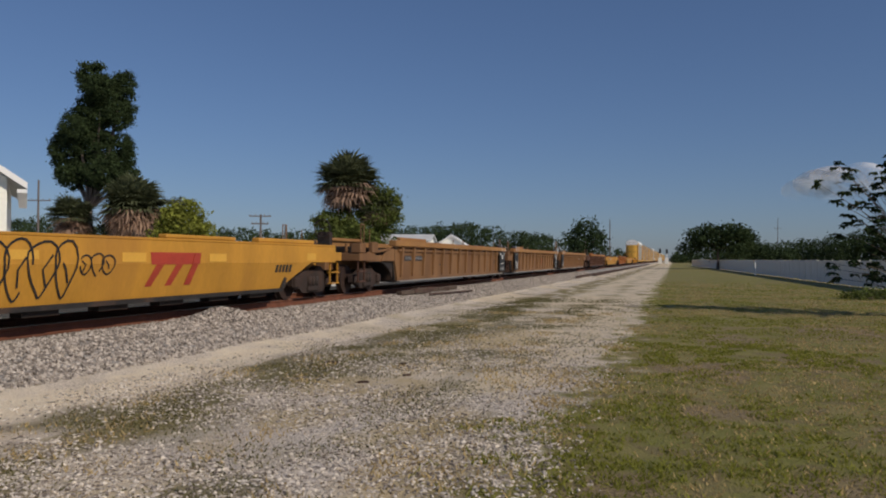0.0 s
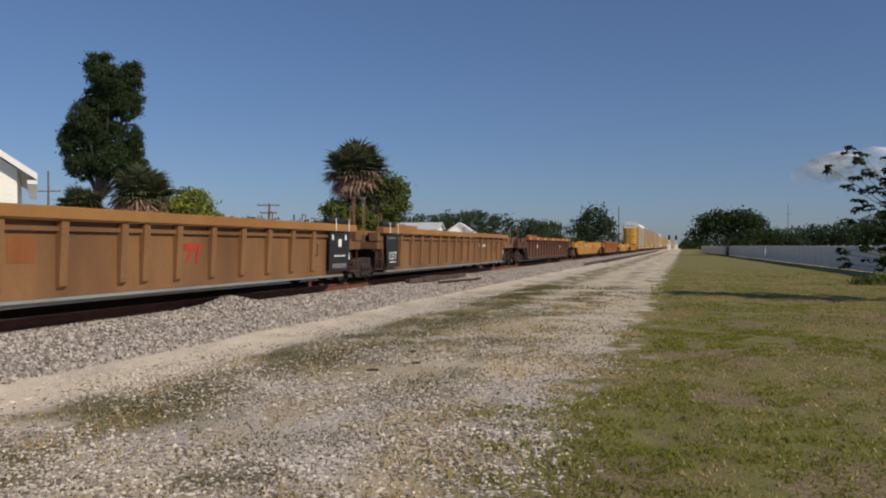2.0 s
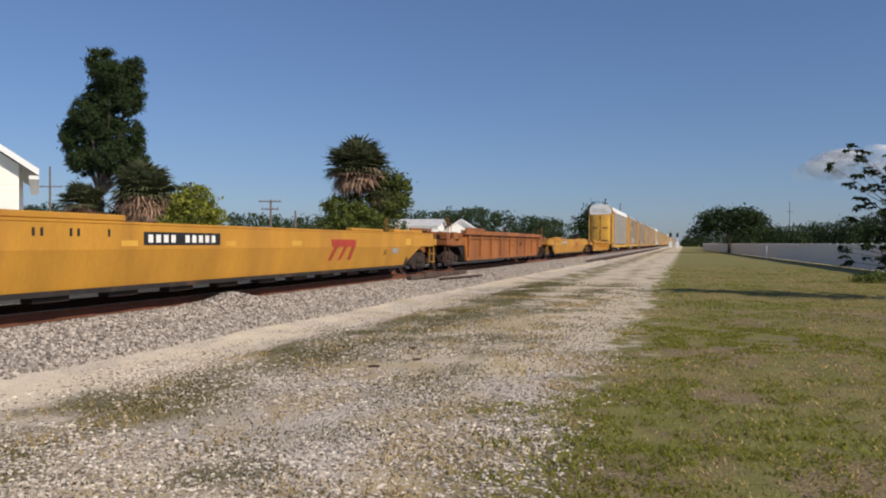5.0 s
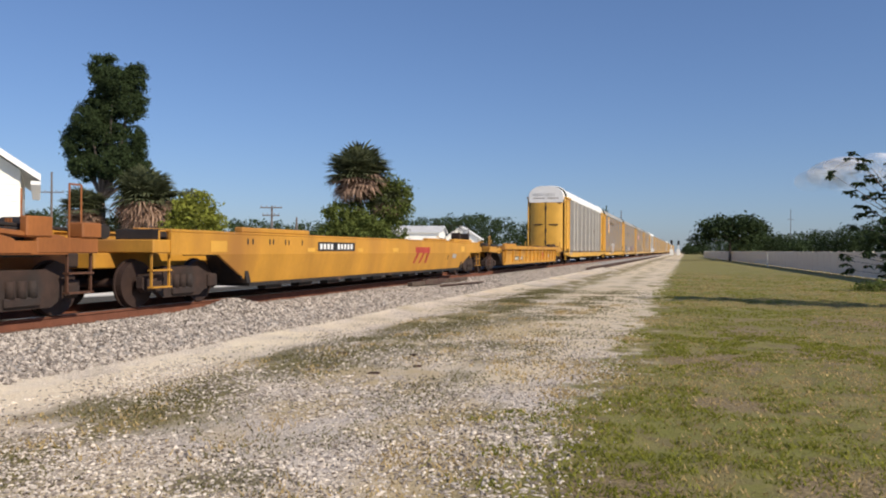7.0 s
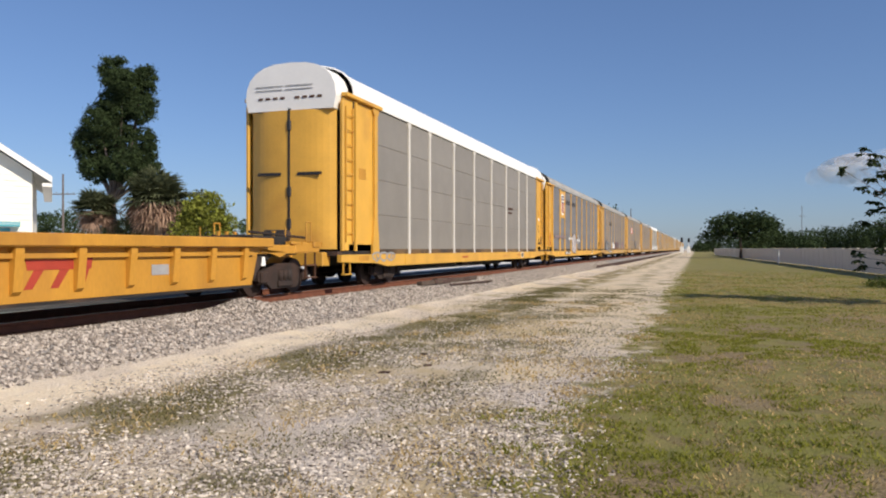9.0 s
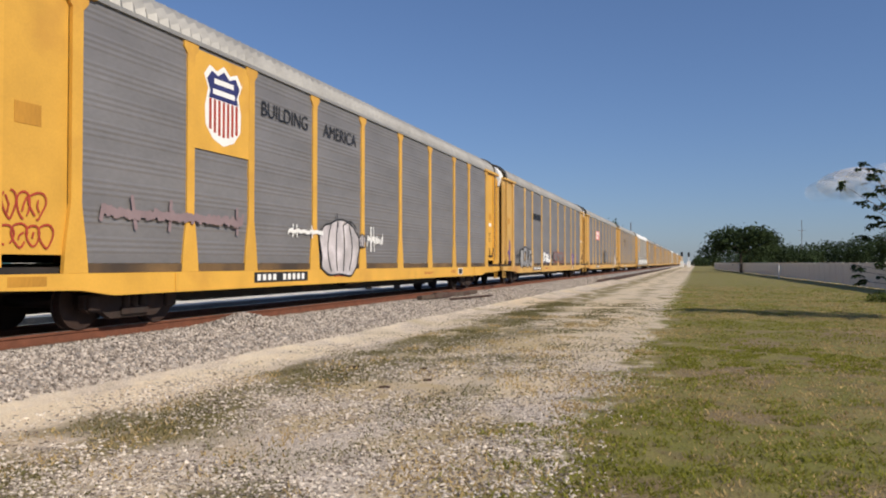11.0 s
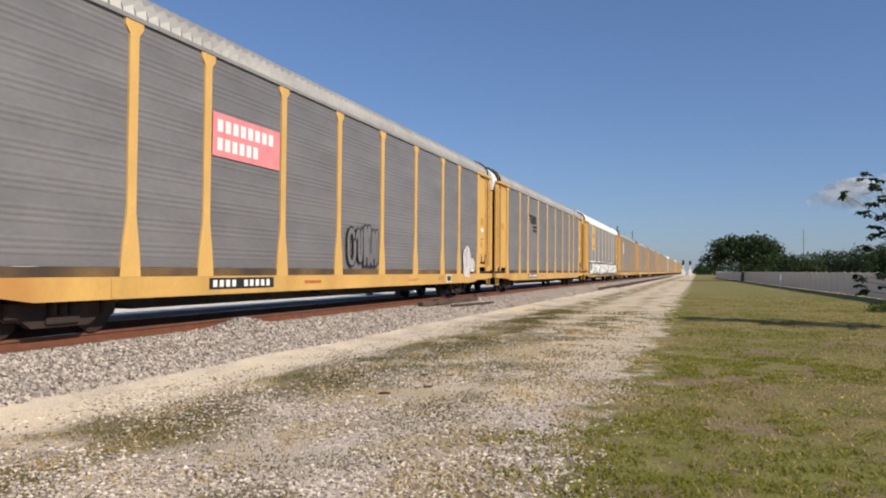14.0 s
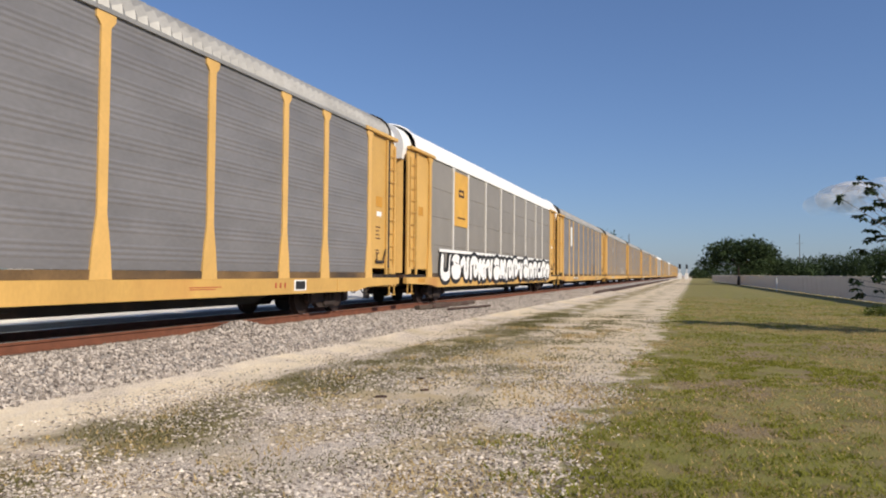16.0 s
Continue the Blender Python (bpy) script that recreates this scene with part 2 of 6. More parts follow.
# ---- ground ----
def ground_material():
    m = bpy.data.materials.new("ground_cover")
    m.use_nodes = True
    n, l = m.node_tree.nodes, m.node_tree.links
    bsdf = n["Principled BSDF"]
    tc = n.new("ShaderNodeTexCoord")
    sep = n.new("ShaderNodeSeparateXYZ")
    l.new(tc.outputs["Object"], sep.inputs[0])

    def tex(sc, det, stretch=None):
        t = n.new("ShaderNodeTexNoise")
        t.inputs["Scale"].default_value, t.inputs["Detail"].default_value = sc, det
        src = tc.outputs["Object"]
        if stretch:
            mp = n.new("ShaderNodeMapping")
            mp.inputs["Scale"].default_value = stretch
            l.new(src, mp.inputs[0])
            src = mp.outputs[0]
        l.new(src, t.inputs["Vector"])
        return t.outputs[0]

    def span(v, a, b, c=0.0, d=1.0):
        r = n.new("ShaderNodeMapRange")
        r.inputs[1].default_value, r.inputs[2].default_value, r.inputs[3].default_value, r.inputs[4].default_value = a, b, c, d
        l.new(v, r.inputs[0])
        return r.outputs[0]

    def math_(op, a, b):
        k = n.new("ShaderNodeMath")
        k.operation = op
        for i, v in enumerate((a, b)):
            if isinstance(v, (int, float)):
                k.inputs[i].default_value = v
            else:
                l.new(v, k.inputs[i])
        return k.outputs[0]

    def mix(f, a, b):
        k = n.new("ShaderNodeMix")
        k.data_type = "RGBA"
        l.new(f, k.inputs[0])
        for i, v in ((6, a), (7, b)):
            if isinstance(v, tuple):
                k.inputs[i].default_value = (*v, 1)
            else:
                l.new(v, k.inputs[i])
        return k.outputs[2]
    x = sep.outputs[0]
    wob = math_("MULTIPLY_ADD", tex(0.9, 4, (1, 0.45, 1)), 1.5)
    wob.node.inputs[2].default_value = -0.75
    fray = math_("MULTIPLY_ADD", tex(1.6, 6), 2.6)
    fray.node.inputs[2].default_value = -1.3
    xw = math_("ADD", x, wob)
    fine = tex(28.0, 4)
    grit = tex(75.0, 2)
    patch = tex(0.55, 5, (1, 0.5, 1))
    patch2 = tex(1.9, 4, (1, 0.7, 1))
    gravel = mix(span(grit, 0.38, 0.64), (0.33, 0.275, 0.23), (0.88, 0.78, 0.665))
    sand = mix(span(fine, 0.35, 0.7), (0.62, 0.50, 0.33), (0.86, 0.73, 0.53))
    sand = mix(span(grit, 0.52, 0.66, 0.0, 0.5), sand, (0.30, 0.25, 0.18))
    weed = mix(span(fine, 0.35, 0.7), (0.16, 0.14, 0.055), (0.36, 0.29, 0.14))
    grass = mix(span(patch2, 0.35, 0.7), (0.20, 0.195, 0.038), (0.31, 0.255, 0.09))
    bare = math_("MULTIPLY", span(patch, 0.50, 0.68), span(patch2, 0.42, 0.58, 0.0, 0.8))
    grass = mix(bare, grass, (0.30, 0.225, 0.11))
    grass = mix(span(tex(0.13, 4, (1, 1.6, 1)), 0.46, 0.60, 0.0, 0.6), grass, (0.20, 0.205, 0.035))
    grass = mix(span(tex(2.2, 6), 0.50, 0.62, 0.0, 0.65), grass, (0.21, 0.155, 0.078))
    grass = mix(span(fine, 0.46, 0.68, 0.0, 0.6), grass, (0.14, 0.12, 0.035))
    ballast = mix(span(grit, 0.35, 0.68), (0.17, 0.155, 0.145), (0.42, 0.40, 0.38))
    rusty = mix(span(grit, 0.35, 0.68), (0.10, 0.05, 0.035), (0.22, 0.12, 0.08))
    # the trodden strip of gravel, with weeds in two lanes and pale worn patches
    lane = math_("MULTIPLY", span(xw, -6.3, -5.9), span(xw, -4.2, -4.8))
    lane2 = math_("MULTIPLY", span(xw, -3.6, -3.1), span(xw, -2.2, -2.6, 0.0, 0.7))
    weeds = math_("MAXIMUM", math_("MULTIPLY", lane, span(tex(1.3, 5, (1, 0.5, 1)), 0.40, 0.52)), math_("MULTIPLY", lane2, span(patch, 0.5, 0.62)))
    blot = tex(0.8, 6, (1, 0.6, 1))
    weeds = math_("MAXIMUM", weeds, span(blot, 0.55, 0.64, 0.0, 0.75))
    path = mix(span(tex(0.33, 6, (1, 0.6, 1)), 0.48, 0.58, 0.0, 0.9), gravel, sand)
    dry = span(tex(0.7, 5, (1, 0.7, 1)), 0.50, 0.60, 0.0, 0.75)
    path = mix(math_("MULTIPLY", dry, span(xw, -5.2, -4.2)), path, (0.52, 0.40, 0.21))
    worn = mix(span(fine, 0.35, 0.7), (0.60, 0.49, 0.34), (0.80, 0.69, 0.52))
    path = mix(math_("MULTIPLY", span(sep.outputs[1], 9.0, 19.0, 0.0, 0.8), span(xw, -5.2, -4.0)), path, worn)
    path = mix(weeds, path, weed)
    def blob(cx, cy, rx, ry):
        """A soft ragged patch round one place."""
        dx = math_("MULTIPLY", math_("SUBTRACT", x, cx), 1.0 / rx)
        dy = math_("MULTIPLY", math_("SUBTRACT", sep.outputs[1], cy), 1.0 / ry)
        d = math_("ADD", math_("MULTIPLY", dx, dx), math_("MULTIPLY", dy, dy))
        return span(math_("ADD", d, math_("MULTIPLY", math_("SUBTRACT", patch2, 0.5), 4.0)), 1.3, 0.4)
    for cx, cy, rx, ry in ((-2.5, 15.8, 1.2, 3.2), (-2.2, 23.0, 1.0, 4.0), (-3.2, 31.0, 1.4, 5.0), (-2.2, 10.5, 0.6, 1.6)):
        path = mix(blob(cx, cy, rx, ry), path, sand)
    olive = mix(span(fine, 0.35, 0.7), (0.10, 0.095, 0.038), (0.24, 0.20, 0.095))
    for cx, cy, rx, ry in ((-6.1, 6.5, 0.45, 0.8), (-5.5, 8.0, 0.5, 1.0), (-5.2, 9.9, 0.5, 1.2), (-4.5, 12.0, 0.6, 1.6), (-3.4, 13.2, 0.5, 1.0), (-5.6, 14.5, 0.5, 2.0), (-4.0, 18.5, 0.6, 2.5), (-5.3, 23.0, 0.7, 3.0), (-6.0, 11.5, 0.5, 1.6), (-4.7, 16.5, 0.6, 2.0), (-3.2, 4.9, 0.5, 0.4)):
        path = mix(math_("MULTIPLY", blob(cx, cy, rx, ry), 0.8), path, olive)
    for cx, cy, rx, ry in ((-3.9, 7.5, 0.5, 0.7), (-3.4, 9.2, 0.5, 0.9), (-4.3, 9.3, 0.6, 0.8), (-3.6, 16.0, 0.8, 2.0)):
        path = mix(math_("MULTIPLY", blob(cx, cy, rx, ry), 0.7), path, (0.50, 0.385, 0.20))
    cream = mix(span(fine, 0.40, 0.7), (0.78, 0.66, 0.49), (0.95, 0.85, 0.67))
    cream = mix(span(grit, 0.54, 0.66, 0.0, 0.5), cream, (0.34, 0.29, 0.22))
    cream = mix(span(tex(1.1, 6, (1, 0.5, 1)), 0.47, 0.60, 0.0, 0.85), cream, gravel)
    cream = mix(span(tex(0.45, 5, (1, 0.7, 1)), 0.52, 0.62, 0.0, 0.6), cream, weed)
    cream = mix(span(sep.outputs[1], 11.0, 24.0, 0.0, 0.75), cream, path)
    c = mix(span(xw, -6.75, -6.2), cream, path)
    c = mix(span(x, -7.75, -7.45), ballast, c)
    c = mix(span(x, -9.45, -9.15), rusty, c)
    c = mix(span(x, -11.35, -11.05), ballast, c)
    # Beyond the track: the train's shadow painted in near-black, then the pale road.
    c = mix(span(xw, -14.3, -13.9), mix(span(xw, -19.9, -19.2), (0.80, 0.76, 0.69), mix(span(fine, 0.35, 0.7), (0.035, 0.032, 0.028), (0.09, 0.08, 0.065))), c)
    edge = span(sep.outputs[1], 4.0, 14.0, -0.12, 0.42)
    c = mix(span(math_("SUBTRACT", math_("ADD", x, fray), edge), -1.65, -1.15), c, grass)
    for cx, cy, rx, ry in ((3.2, 6.8, 1.5, 1.5), (1.5, 6.0, 0.8, 0.7), (4.4, 9.2, 1.4, 1.4), (0.5, 9.0, 0.5, 0.6), (0.4, 12.5, 0.8, 1.2), (-0.4, 5.6, 0.5, 0.6), (2.4, 14.0, 0.9, 1.2), (2.2, 8.2, 0.5, 0.5), (5.2, 12.5, 1.2, 1.5), (1.2, 17.0, 0.8, 1.6), (3.8, 20.0, 1.2, 2.0)):
        c = mix(math_("MULTIPLY", blob(cx, cy, rx, ry), 0.85), c, mix(span(fine, 0.40, 0.65), (0.34, 0.25, 0.14), (0.15, 0.105, 0.058)))
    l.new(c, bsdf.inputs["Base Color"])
    bsdf.inputs["Roughness"].default_value = 0.95
    bp = n.new("ShaderNodeBump")
    bp.inputs["Strength"].default_value, bp.inputs["Distance"].default_value = 0.7, 0.03
    l.new(math_("ADD", fine, grit), bp.inputs["Height"])
    l.new(bp.outputs[0], bsdf.inputs["Normal"])
    return m


def make_ground():
    xs = [-3000, -1500, -700, -300, -120, -60, -35, -22, -16] + list(np.arange(-14.4, -6.4, 0.22)) + list(np.arange(-6.4, 3.0, 0.3)) + list(np.arange(3.0, 14.0, 0.8)) + [16, 20, 30, 60, 150, 400, 1000, 3000]
    ys = [-1500, -600, -250, -100, -50, -25, -12, -5] + list(np.arange(0, 30, 0.35)) + list(np.arange(30, 80, 1.2)) + list(np.arange(80, 200, 5.0)) + [220, 260, 330, 450, 700, 1200, 2000, 4000]
    v = []
    for y in ys:
        for x in xs:
            near = 1.0 if (-30 < x < 30 and -20 < y < 220) else 0.0
            v.append((x, y, ground_z(x) + undulation(x, y) * near * (0.0 if -11.9 < x < -8.6 else 1.0)))
    w = len(xs)
    f = [(j * w + i, j * w + i + 1, (j + 1) * w + i + 1, (j + 1) * w + i) for j in range(len(ys) - 1) for i in range(w - 1)]
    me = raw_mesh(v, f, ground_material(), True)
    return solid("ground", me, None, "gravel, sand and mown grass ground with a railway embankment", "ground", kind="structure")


make_ground()


# ---- track ----
def make_track():
    track = thing("railway_track", "single railway track with rusty rails on wooden ties", "railway track", kind="structure")
    prof = [(-0.07, 0), (0.07, 0), (0.07, 0.015), (0.012, 0.035), (0.012, 0.125), (0.037, 0.14), (0.037, 0.178), (-0.037, 0.178), (-0.037, 0.14), (-0.012, 0.125), (-0.012, 0.035), (-0.07, 0.015)]
    for side in (-0.755, 0.755):
        x = TRACK_X + side
        rail = part("rail", prism(B(), [(x + a, RAIL_Z - 0.182 + b) for a, b in prof], 1, -200, 1500), RAIL_STEEL, track, "rusty steel rail")
        head = B()
        box(head, x - 0.03, x + 0.03, -200, 1500, RAIL_Z - 0.004, RAIL_Z)
        part("rail_head", head, RAIL_HEAD, rail, "polished running surface")
    tie = mesh_of(box(B(), -1.3, 1.3, -0.115, 0.115, -0.09, 0.09, 0.012), TIE_WOOD)
    for i in range(240):
        part("tie", tie, None, track, at=pose(TRACK_X + random.uniform(-0.03, 0.03), -6 + i * 0.53, RAIL_Z - 0.182 - 0.082, 0, 0, random.uniform(-1, 1)))
    far = B()
    for i in range(300):
        y = 121.5 + i * 0.53
        box(far, TRACK_X - 1.3, TRACK_X + 1.3, y - 0.115, y + 0.115, RAIL_Z - 0.355, RAIL_Z - 0.175)
    tagged(part("tie_row", far, TIE_WOOD, track), kind="stuff")
    # old rails left lying along the foot of the ballast
    for x, y0, y1 in ((-7.55, 62, 260), (-7.3, 74, 240)):
        loose = B()
        prism(loose, [(x + a * 1.0, ground_z(x) + 0.05 + b) for a, b in prof], 1, y0, y1)
        solid("loose_rail", loose, OLD_IRON, "long rusty spare rail lying beside the ballast", "rail", group="spare rails")


make_track()


# ---- loose stones ----
def stones(name, label, count, place, size, mat, seed, flat=0.85):
    rng = np.random.default_rng(seed)
    base = np.array([(1, 0, 0), (-1, 0, 0), (0, 1, 0), (0, -1, 0), (0, 0, 1), (0, 0, -1)], dtype=float)
    tri = np.array([(0, 2, 4), (2, 1, 4), (1, 3, 4), (3, 0, 4), (2, 0, 5), (1, 2, 5), (3, 1, 5), (0, 3, 5)])
    p = place(rng, count)
    count = len(p)
    s = rng.uniform(size[0], size[1], (count, 1, 3)) * rng.uniform(0.6, 1.25, (count, 1, 1))
    v = base[None] * s * rng.uniform(0.65, 1.2, (count, 6, 1)) * np.array((1, 1, flat))
    a, b = rng.uniform(0, 6.28, count), rng.uniform(-0.7, 0.7, count) * flat
    ca, sa, cb, sb = np.cos(a), np.sin(a), np.cos(b), np.sin(b)
    x, y, z = v[..., 0], v[..., 1], v[..., 2]
    y, z = y * cb[:, None] - z * sb[:, None], y * sb[:, None] + z * cb[:, None]
    x, y = x * ca[:, None] - y * sa[:, None], x * sa[:, None] + y * ca[:, None]
    v = np.stack([x, y, z], -1) + p[:, None, :]
    f = tri[None] + (np.arange(len(p)) * 6)[:, None, None]
    return solid(name, raw_mesh(v.reshape(-1, 3), f.reshape(-1, 3), mat), None, label, "gravel", kind="stuff")


def stone_material(name, dark, light):
    m = bpy.data.materials.new(name)
    m.use_nodes = True
    n, l = m.node_tree.nodes, m.node_tree.links
    g = n.new("ShaderNodeNewGeometry")
    mx = n.new("ShaderNodeMix")
    mx.data_type = "RGBA"
    mx.inputs[6].default_value, mx.inputs[7].default_value = (*dark, 1), (*light, 1)
    l.new(g.outputs["Random Per Island"], mx.inputs[0])
    l.new(mx.outputs[2], n["Principled BSDF"].inputs["Base Color"])
    n["Principled BSDF"].inputs["Roughness"].default_value = 0.9
    return m


def clumpy(x, y, sc, seed):
    return np.array([noise.noise((a * sc, b * sc, seed)) for a, b in zip(x, y)])


def scatter_z(x, y):
    return np.array([ground_z(a) + undulation(a, b) for a, b in zip(x, y)])


def on_slope(rng, k):
    x = rng.uniform(-9.2, -7.5, k)
    y = 2 + 75 * rng.power(0.62, k)
    z = scatter_z(x, y) + 0.004
    return np.stack([x, y, z], -1)


def on_path(rng, k):
    x = -7.0 + 6.1 * rng.random(k) + rng.normal(0, 0.2, k)
    y = 3.5 + 24 * rng.power(0.6, k)
    keep = clumpy(x, y, 0.55, 4.0) + np.where((x < -5.6), -0.08, 0.0) > -0.18 + rng.normal(0, 0.2, k)
    keep &= rng.random(k) < np.clip((19 - y) / 9, 0.12, 1)
    x, y = x[keep], y[keep]
    return np.stack([x, y, scatter_z(x, y) + 0.004], -1)


stones("ballast_stones", "loose grey crushed ballast stones", 58000, on_slope, (0.020, 0.048), stone_material("ballast_stone", (0.09, 0.073, 0.063), (0.58, 0.515, 0.455)), 4)
stones("gravel_stones", "scattered pale gravel stones on the trodden strip", 60000, on_path, (0.011, 0.033), stone_material("gravel_stone", (0.11, 0.085, 0.068), (0.76, 0.675, 0.58)), 5, 0.5)


# ---- grass ----
def blades(name, label, count, place, height, mat, seed, width=0.006):
    rng = np.random.default_rng(seed)
    p = place(rng, count)
    k = len(p)
    a = rng.uniform(0, 6.28, k)
    h = rng.uniform(height[0], height[1], k)
    lean = rng.uniform(0.3, 1.5, k) * h
    b = rng.uniform(0, 6.28, k)
    w = width * rng.uniform(0.7, 1.6, k) * (1 + np.hypot(p[:, 0], p[:, 1]) * 0.06)
    side = np.stack([np.cos(a) * w, np.sin(a) * w, np.zeros(k)], -1)
    tip = p + np.stack([np.cos(b) * lean, np.sin(b) * lean, h], -1)
    v = np.stack([p - side, p + side, tip], 1).reshape(-1, 3)
    return solid(name, raw_mesh(v, np.arange(3 * k).reshape(-1, 3), mat), None, label, "grass", kind="stuff")


def lush(x, y):
    """Where the lawn is green rather than parched."""
    return clumpy(x, y, 0.33, 15.0) + 0.6 * clumpy(x, y, 1.3, 16.0) - 0.8 * np.clip((x - 0.8) / 2.4, 0, 1) * np.clip((11.0 - y) / 5.0, 0, 1)


def on_green(rng, k):
    p = on_lawn(rng, k)
    return p[(lush(p[:, 0], p[:, 1]) > -0.05 + rng.normal(0, 0.18, len(p))) & (thin_turf(p[:, 0], p[:, 1]) > -0.2 + rng.normal(0, 0.08, len(p)))]


def on_dry(rng, k):
    p = on_lawn(rng, k)
    return p[lush(p[:, 0], p[:, 1]) < 0.02 + rng.normal(0, 0.22, len(p))]


def lawn_edge(y):
    return np.interp(y, (4.0, 14.0), (-0.12, 0.42))


def thin_turf(x, y):
    """Where the turf is worn through to the soil, in spots of a hand to a stride across."""
    return clumpy(x, y, 1.0, 21.0) + 0.7 * clumpy(x, y, 2.6, 22.0)


def on_lawn(rng, k):
    y = 3.5 + 62 * rng.power(0.62, k)
    x = -2.2 + 11.1 * rng.random(k)
    keep = (x - 0.45 * y < 4.5) & (rng.random(k) < np.clip((66 - y) / 45, 0, 1)) & (x > -1.5 + lawn_edge(y) + 0.8 * clumpy(x, y, 0.7, 2.0) + 0.7 * clumpy(x, y, 2.4, 7.0) + rng.normal(0, 0.12, k)) & (clumpy(x, y, 3.1, 5.0) > -0.30 + rng.normal(0, 0.2, k))
    x, y = x[keep], y[keep]
    return np.stack([x, y, scatter_z(x, y)], -1)


def on_near_lawn(rng, k):
    """The part of the lawn close to the viewer, where single blades show."""
    y = 3.6 + 13.0 * rng.power(0.9, k)
    x = -2.2 + 9.8 * rng.random(k)
    keep = (x - 0.45 * y < 2.0) & (x > -1.35 + lawn_edge(y) + 0.8 * clumpy(x, y, 0.7, 2.0) + 0.7 * clumpy(x, y, 2.4, 7.0) + rng.normal(0, 0.08, k)) & (clumpy(x, y, 4.3, 8.0) > -0.1 + rng.normal(0, 0.15, k))
    x, y = x[keep], y[keep]
    p = np.stack([x, y, scatter_z(x, y)], -1)
    return p[(lush(x, y) > -0.25 + rng.normal(0, 0.2, len(p))) & (thin_turf(x, y) > -0.16 + rng.normal(0, 0.08, len(p)))]


def on_lanes(rng, k):
    y = 3.5 + 30 * rng.power(0.8, k)
    lane = rng.random(k)
    x = np.where(lane < 0.55, rng.normal(-5.35, 0.45, k), np.where(lane < 0.85, rng.normal(-3.0, 0.55, k), rng.uniform(-7, -1.2, k)))
    keep = clumpy(x, y, 0.8, 9.0) > 0.02 + rng.normal(0, 0.15, k)
    x, y = x[keep], y[keep]
    return np.stack([x, y, scatter_z(x, y)], -1)


blades("lawn_grass", "short mown green and yellow grass", 210000, on_green, (0.012, 0.045), GRASS_BLADE, 11)
blades("lawn_clumps", "denser clumps of short green grass", 130000, on_near_lawn, (0.012, 0.048), GRASS_BLADE, 17)
blades("dry_grass", "dry straw-coloured grass among the green", 130000, on_dry, (0.012, 0.042), STRAW_BLADE, 12)
def on_tufts(rng, k):
    c = np.stack([rng.uniform(-6.2, -0.9, 70), 4.5 + 20 * rng.power(0.8, 70)], -1)
    q = c[rng.integers(0, 70, k)] + rng.normal(0, 0.16, (k, 2)) * np.array((1.0, 1.6))
    return np.stack([q[:, 0], q[:, 1], scatter_z(q[:, 0], q[:, 1])], -1)


blades("grass_tufts", "small dry grass tufts in the gravel", 5000, on_tufts, (0.02, 0.06), STRAW_BLADE, 14)
blades("track_weeds", "sparse weeds growing through the gravel", 60000, on_lanes, (0.012, 0.036), leaf_material("weed_blades", (0.17, 0.155, 0.07), 0.4, 0.3), 13)


# ---- railway cars: shared parts ----
def make_truck_meshes():
    m = {}
    b = B()
    prism(b, [(-1.12, 0.36), (-1.02, 0.27), (-0.72, 0.27), (-0.55, 0.16), (0.55, 0.16), (0.72, 0.27), (1.02, 0.27), (1.12, 0.36), (1.12, 0.55), (0.8, 0.60), (0.45, 0.74), (-0.45, 0.74), (-0.8, 0.60), (-1.12, 0.55)], 0, 0.98, 1.10)
    box(b, 0.94, 1.16, -0.32, 0.32, 0.20, 0.34, 0.02)
    for y in (-0.92, 0.92):
        box(b, 0.95, 1.17, y - 0.14, y + 0.14, 0.30, 0.56, 0.03)
    m["sideframe"] = mesh_of(b, SIDEFRAME_STEEL)
    b = B()
    for y in (-0.2, 0.0, 0.2):
        tube(b, (1.1, y, 0.33), (1.1, y, 0.58), 0.075, sides=10)
    m["spring"] = mesh_of(b, SIDEFRAME_STEEL, True)
    b = B()
    tube(b, (0.70, 0, 0), (0.835, 0, 0), 0.42, sides=28)
    tube(b, (0.685, 0, 0), (0.715, 0, 0), 0.455, sides=28)
    tube(b, (0.835, 0, 0), (0.86, 0, 0), 0.14, sides=14)
    m["wheel"] = mesh_of(b, WHEEL_STEEL)
    b = B()
    tube(b, (-0.7, 0, 0), (0.7, 0, 0), 0.085, sides=10)
    m["axle"] = mesh_of(b, WHEEL_STEEL, True)
    m["bolster"] = mesh_of(box(B(), -1.1, 1.1, -0.22, 0.22, 0.48, 0.70, 0.03), TRUCK_STEEL)
    return m


TRUCK = make_truck_meshes()
FLIP = pose(0, 0, 0, 0, 0, 180)


def add_truck(car, y):
    t = part("truck_bolster", TRUCK["bolster"], None, car, "rusty four-wheel truck under the car", at=pose(0, y, 0))
    for turn in (pose(0, 0, 0), FLIP):
        part("sideframe", TRUCK["sideframe"], None, t, at=turn)
        part("spring", TRUCK["spring"], None, t, at=turn)
    for w in (-0.92, 0.92):
        part("axle", TRUCK["axle"], None, t, at=pose(0, w, 0.42))
        for turn in (0, 180):
            part("wheel", TRUCK["wheel"], None, t, at=pose(0, w, 0.42, 0, 0, turn))
    return t


def coupler_mesh():
    b = B()
    box(b, -0.07, 0.07, -0.45, 0.28, 0.78, 0.92, 0.02)
    box(b, -0.13, 0.13, 0.2, 0.48, 0.72, 0.98, 0.03)
    return mesh_of(b, TRUCK_STEEL)


COUPLER = coupler_mesh()


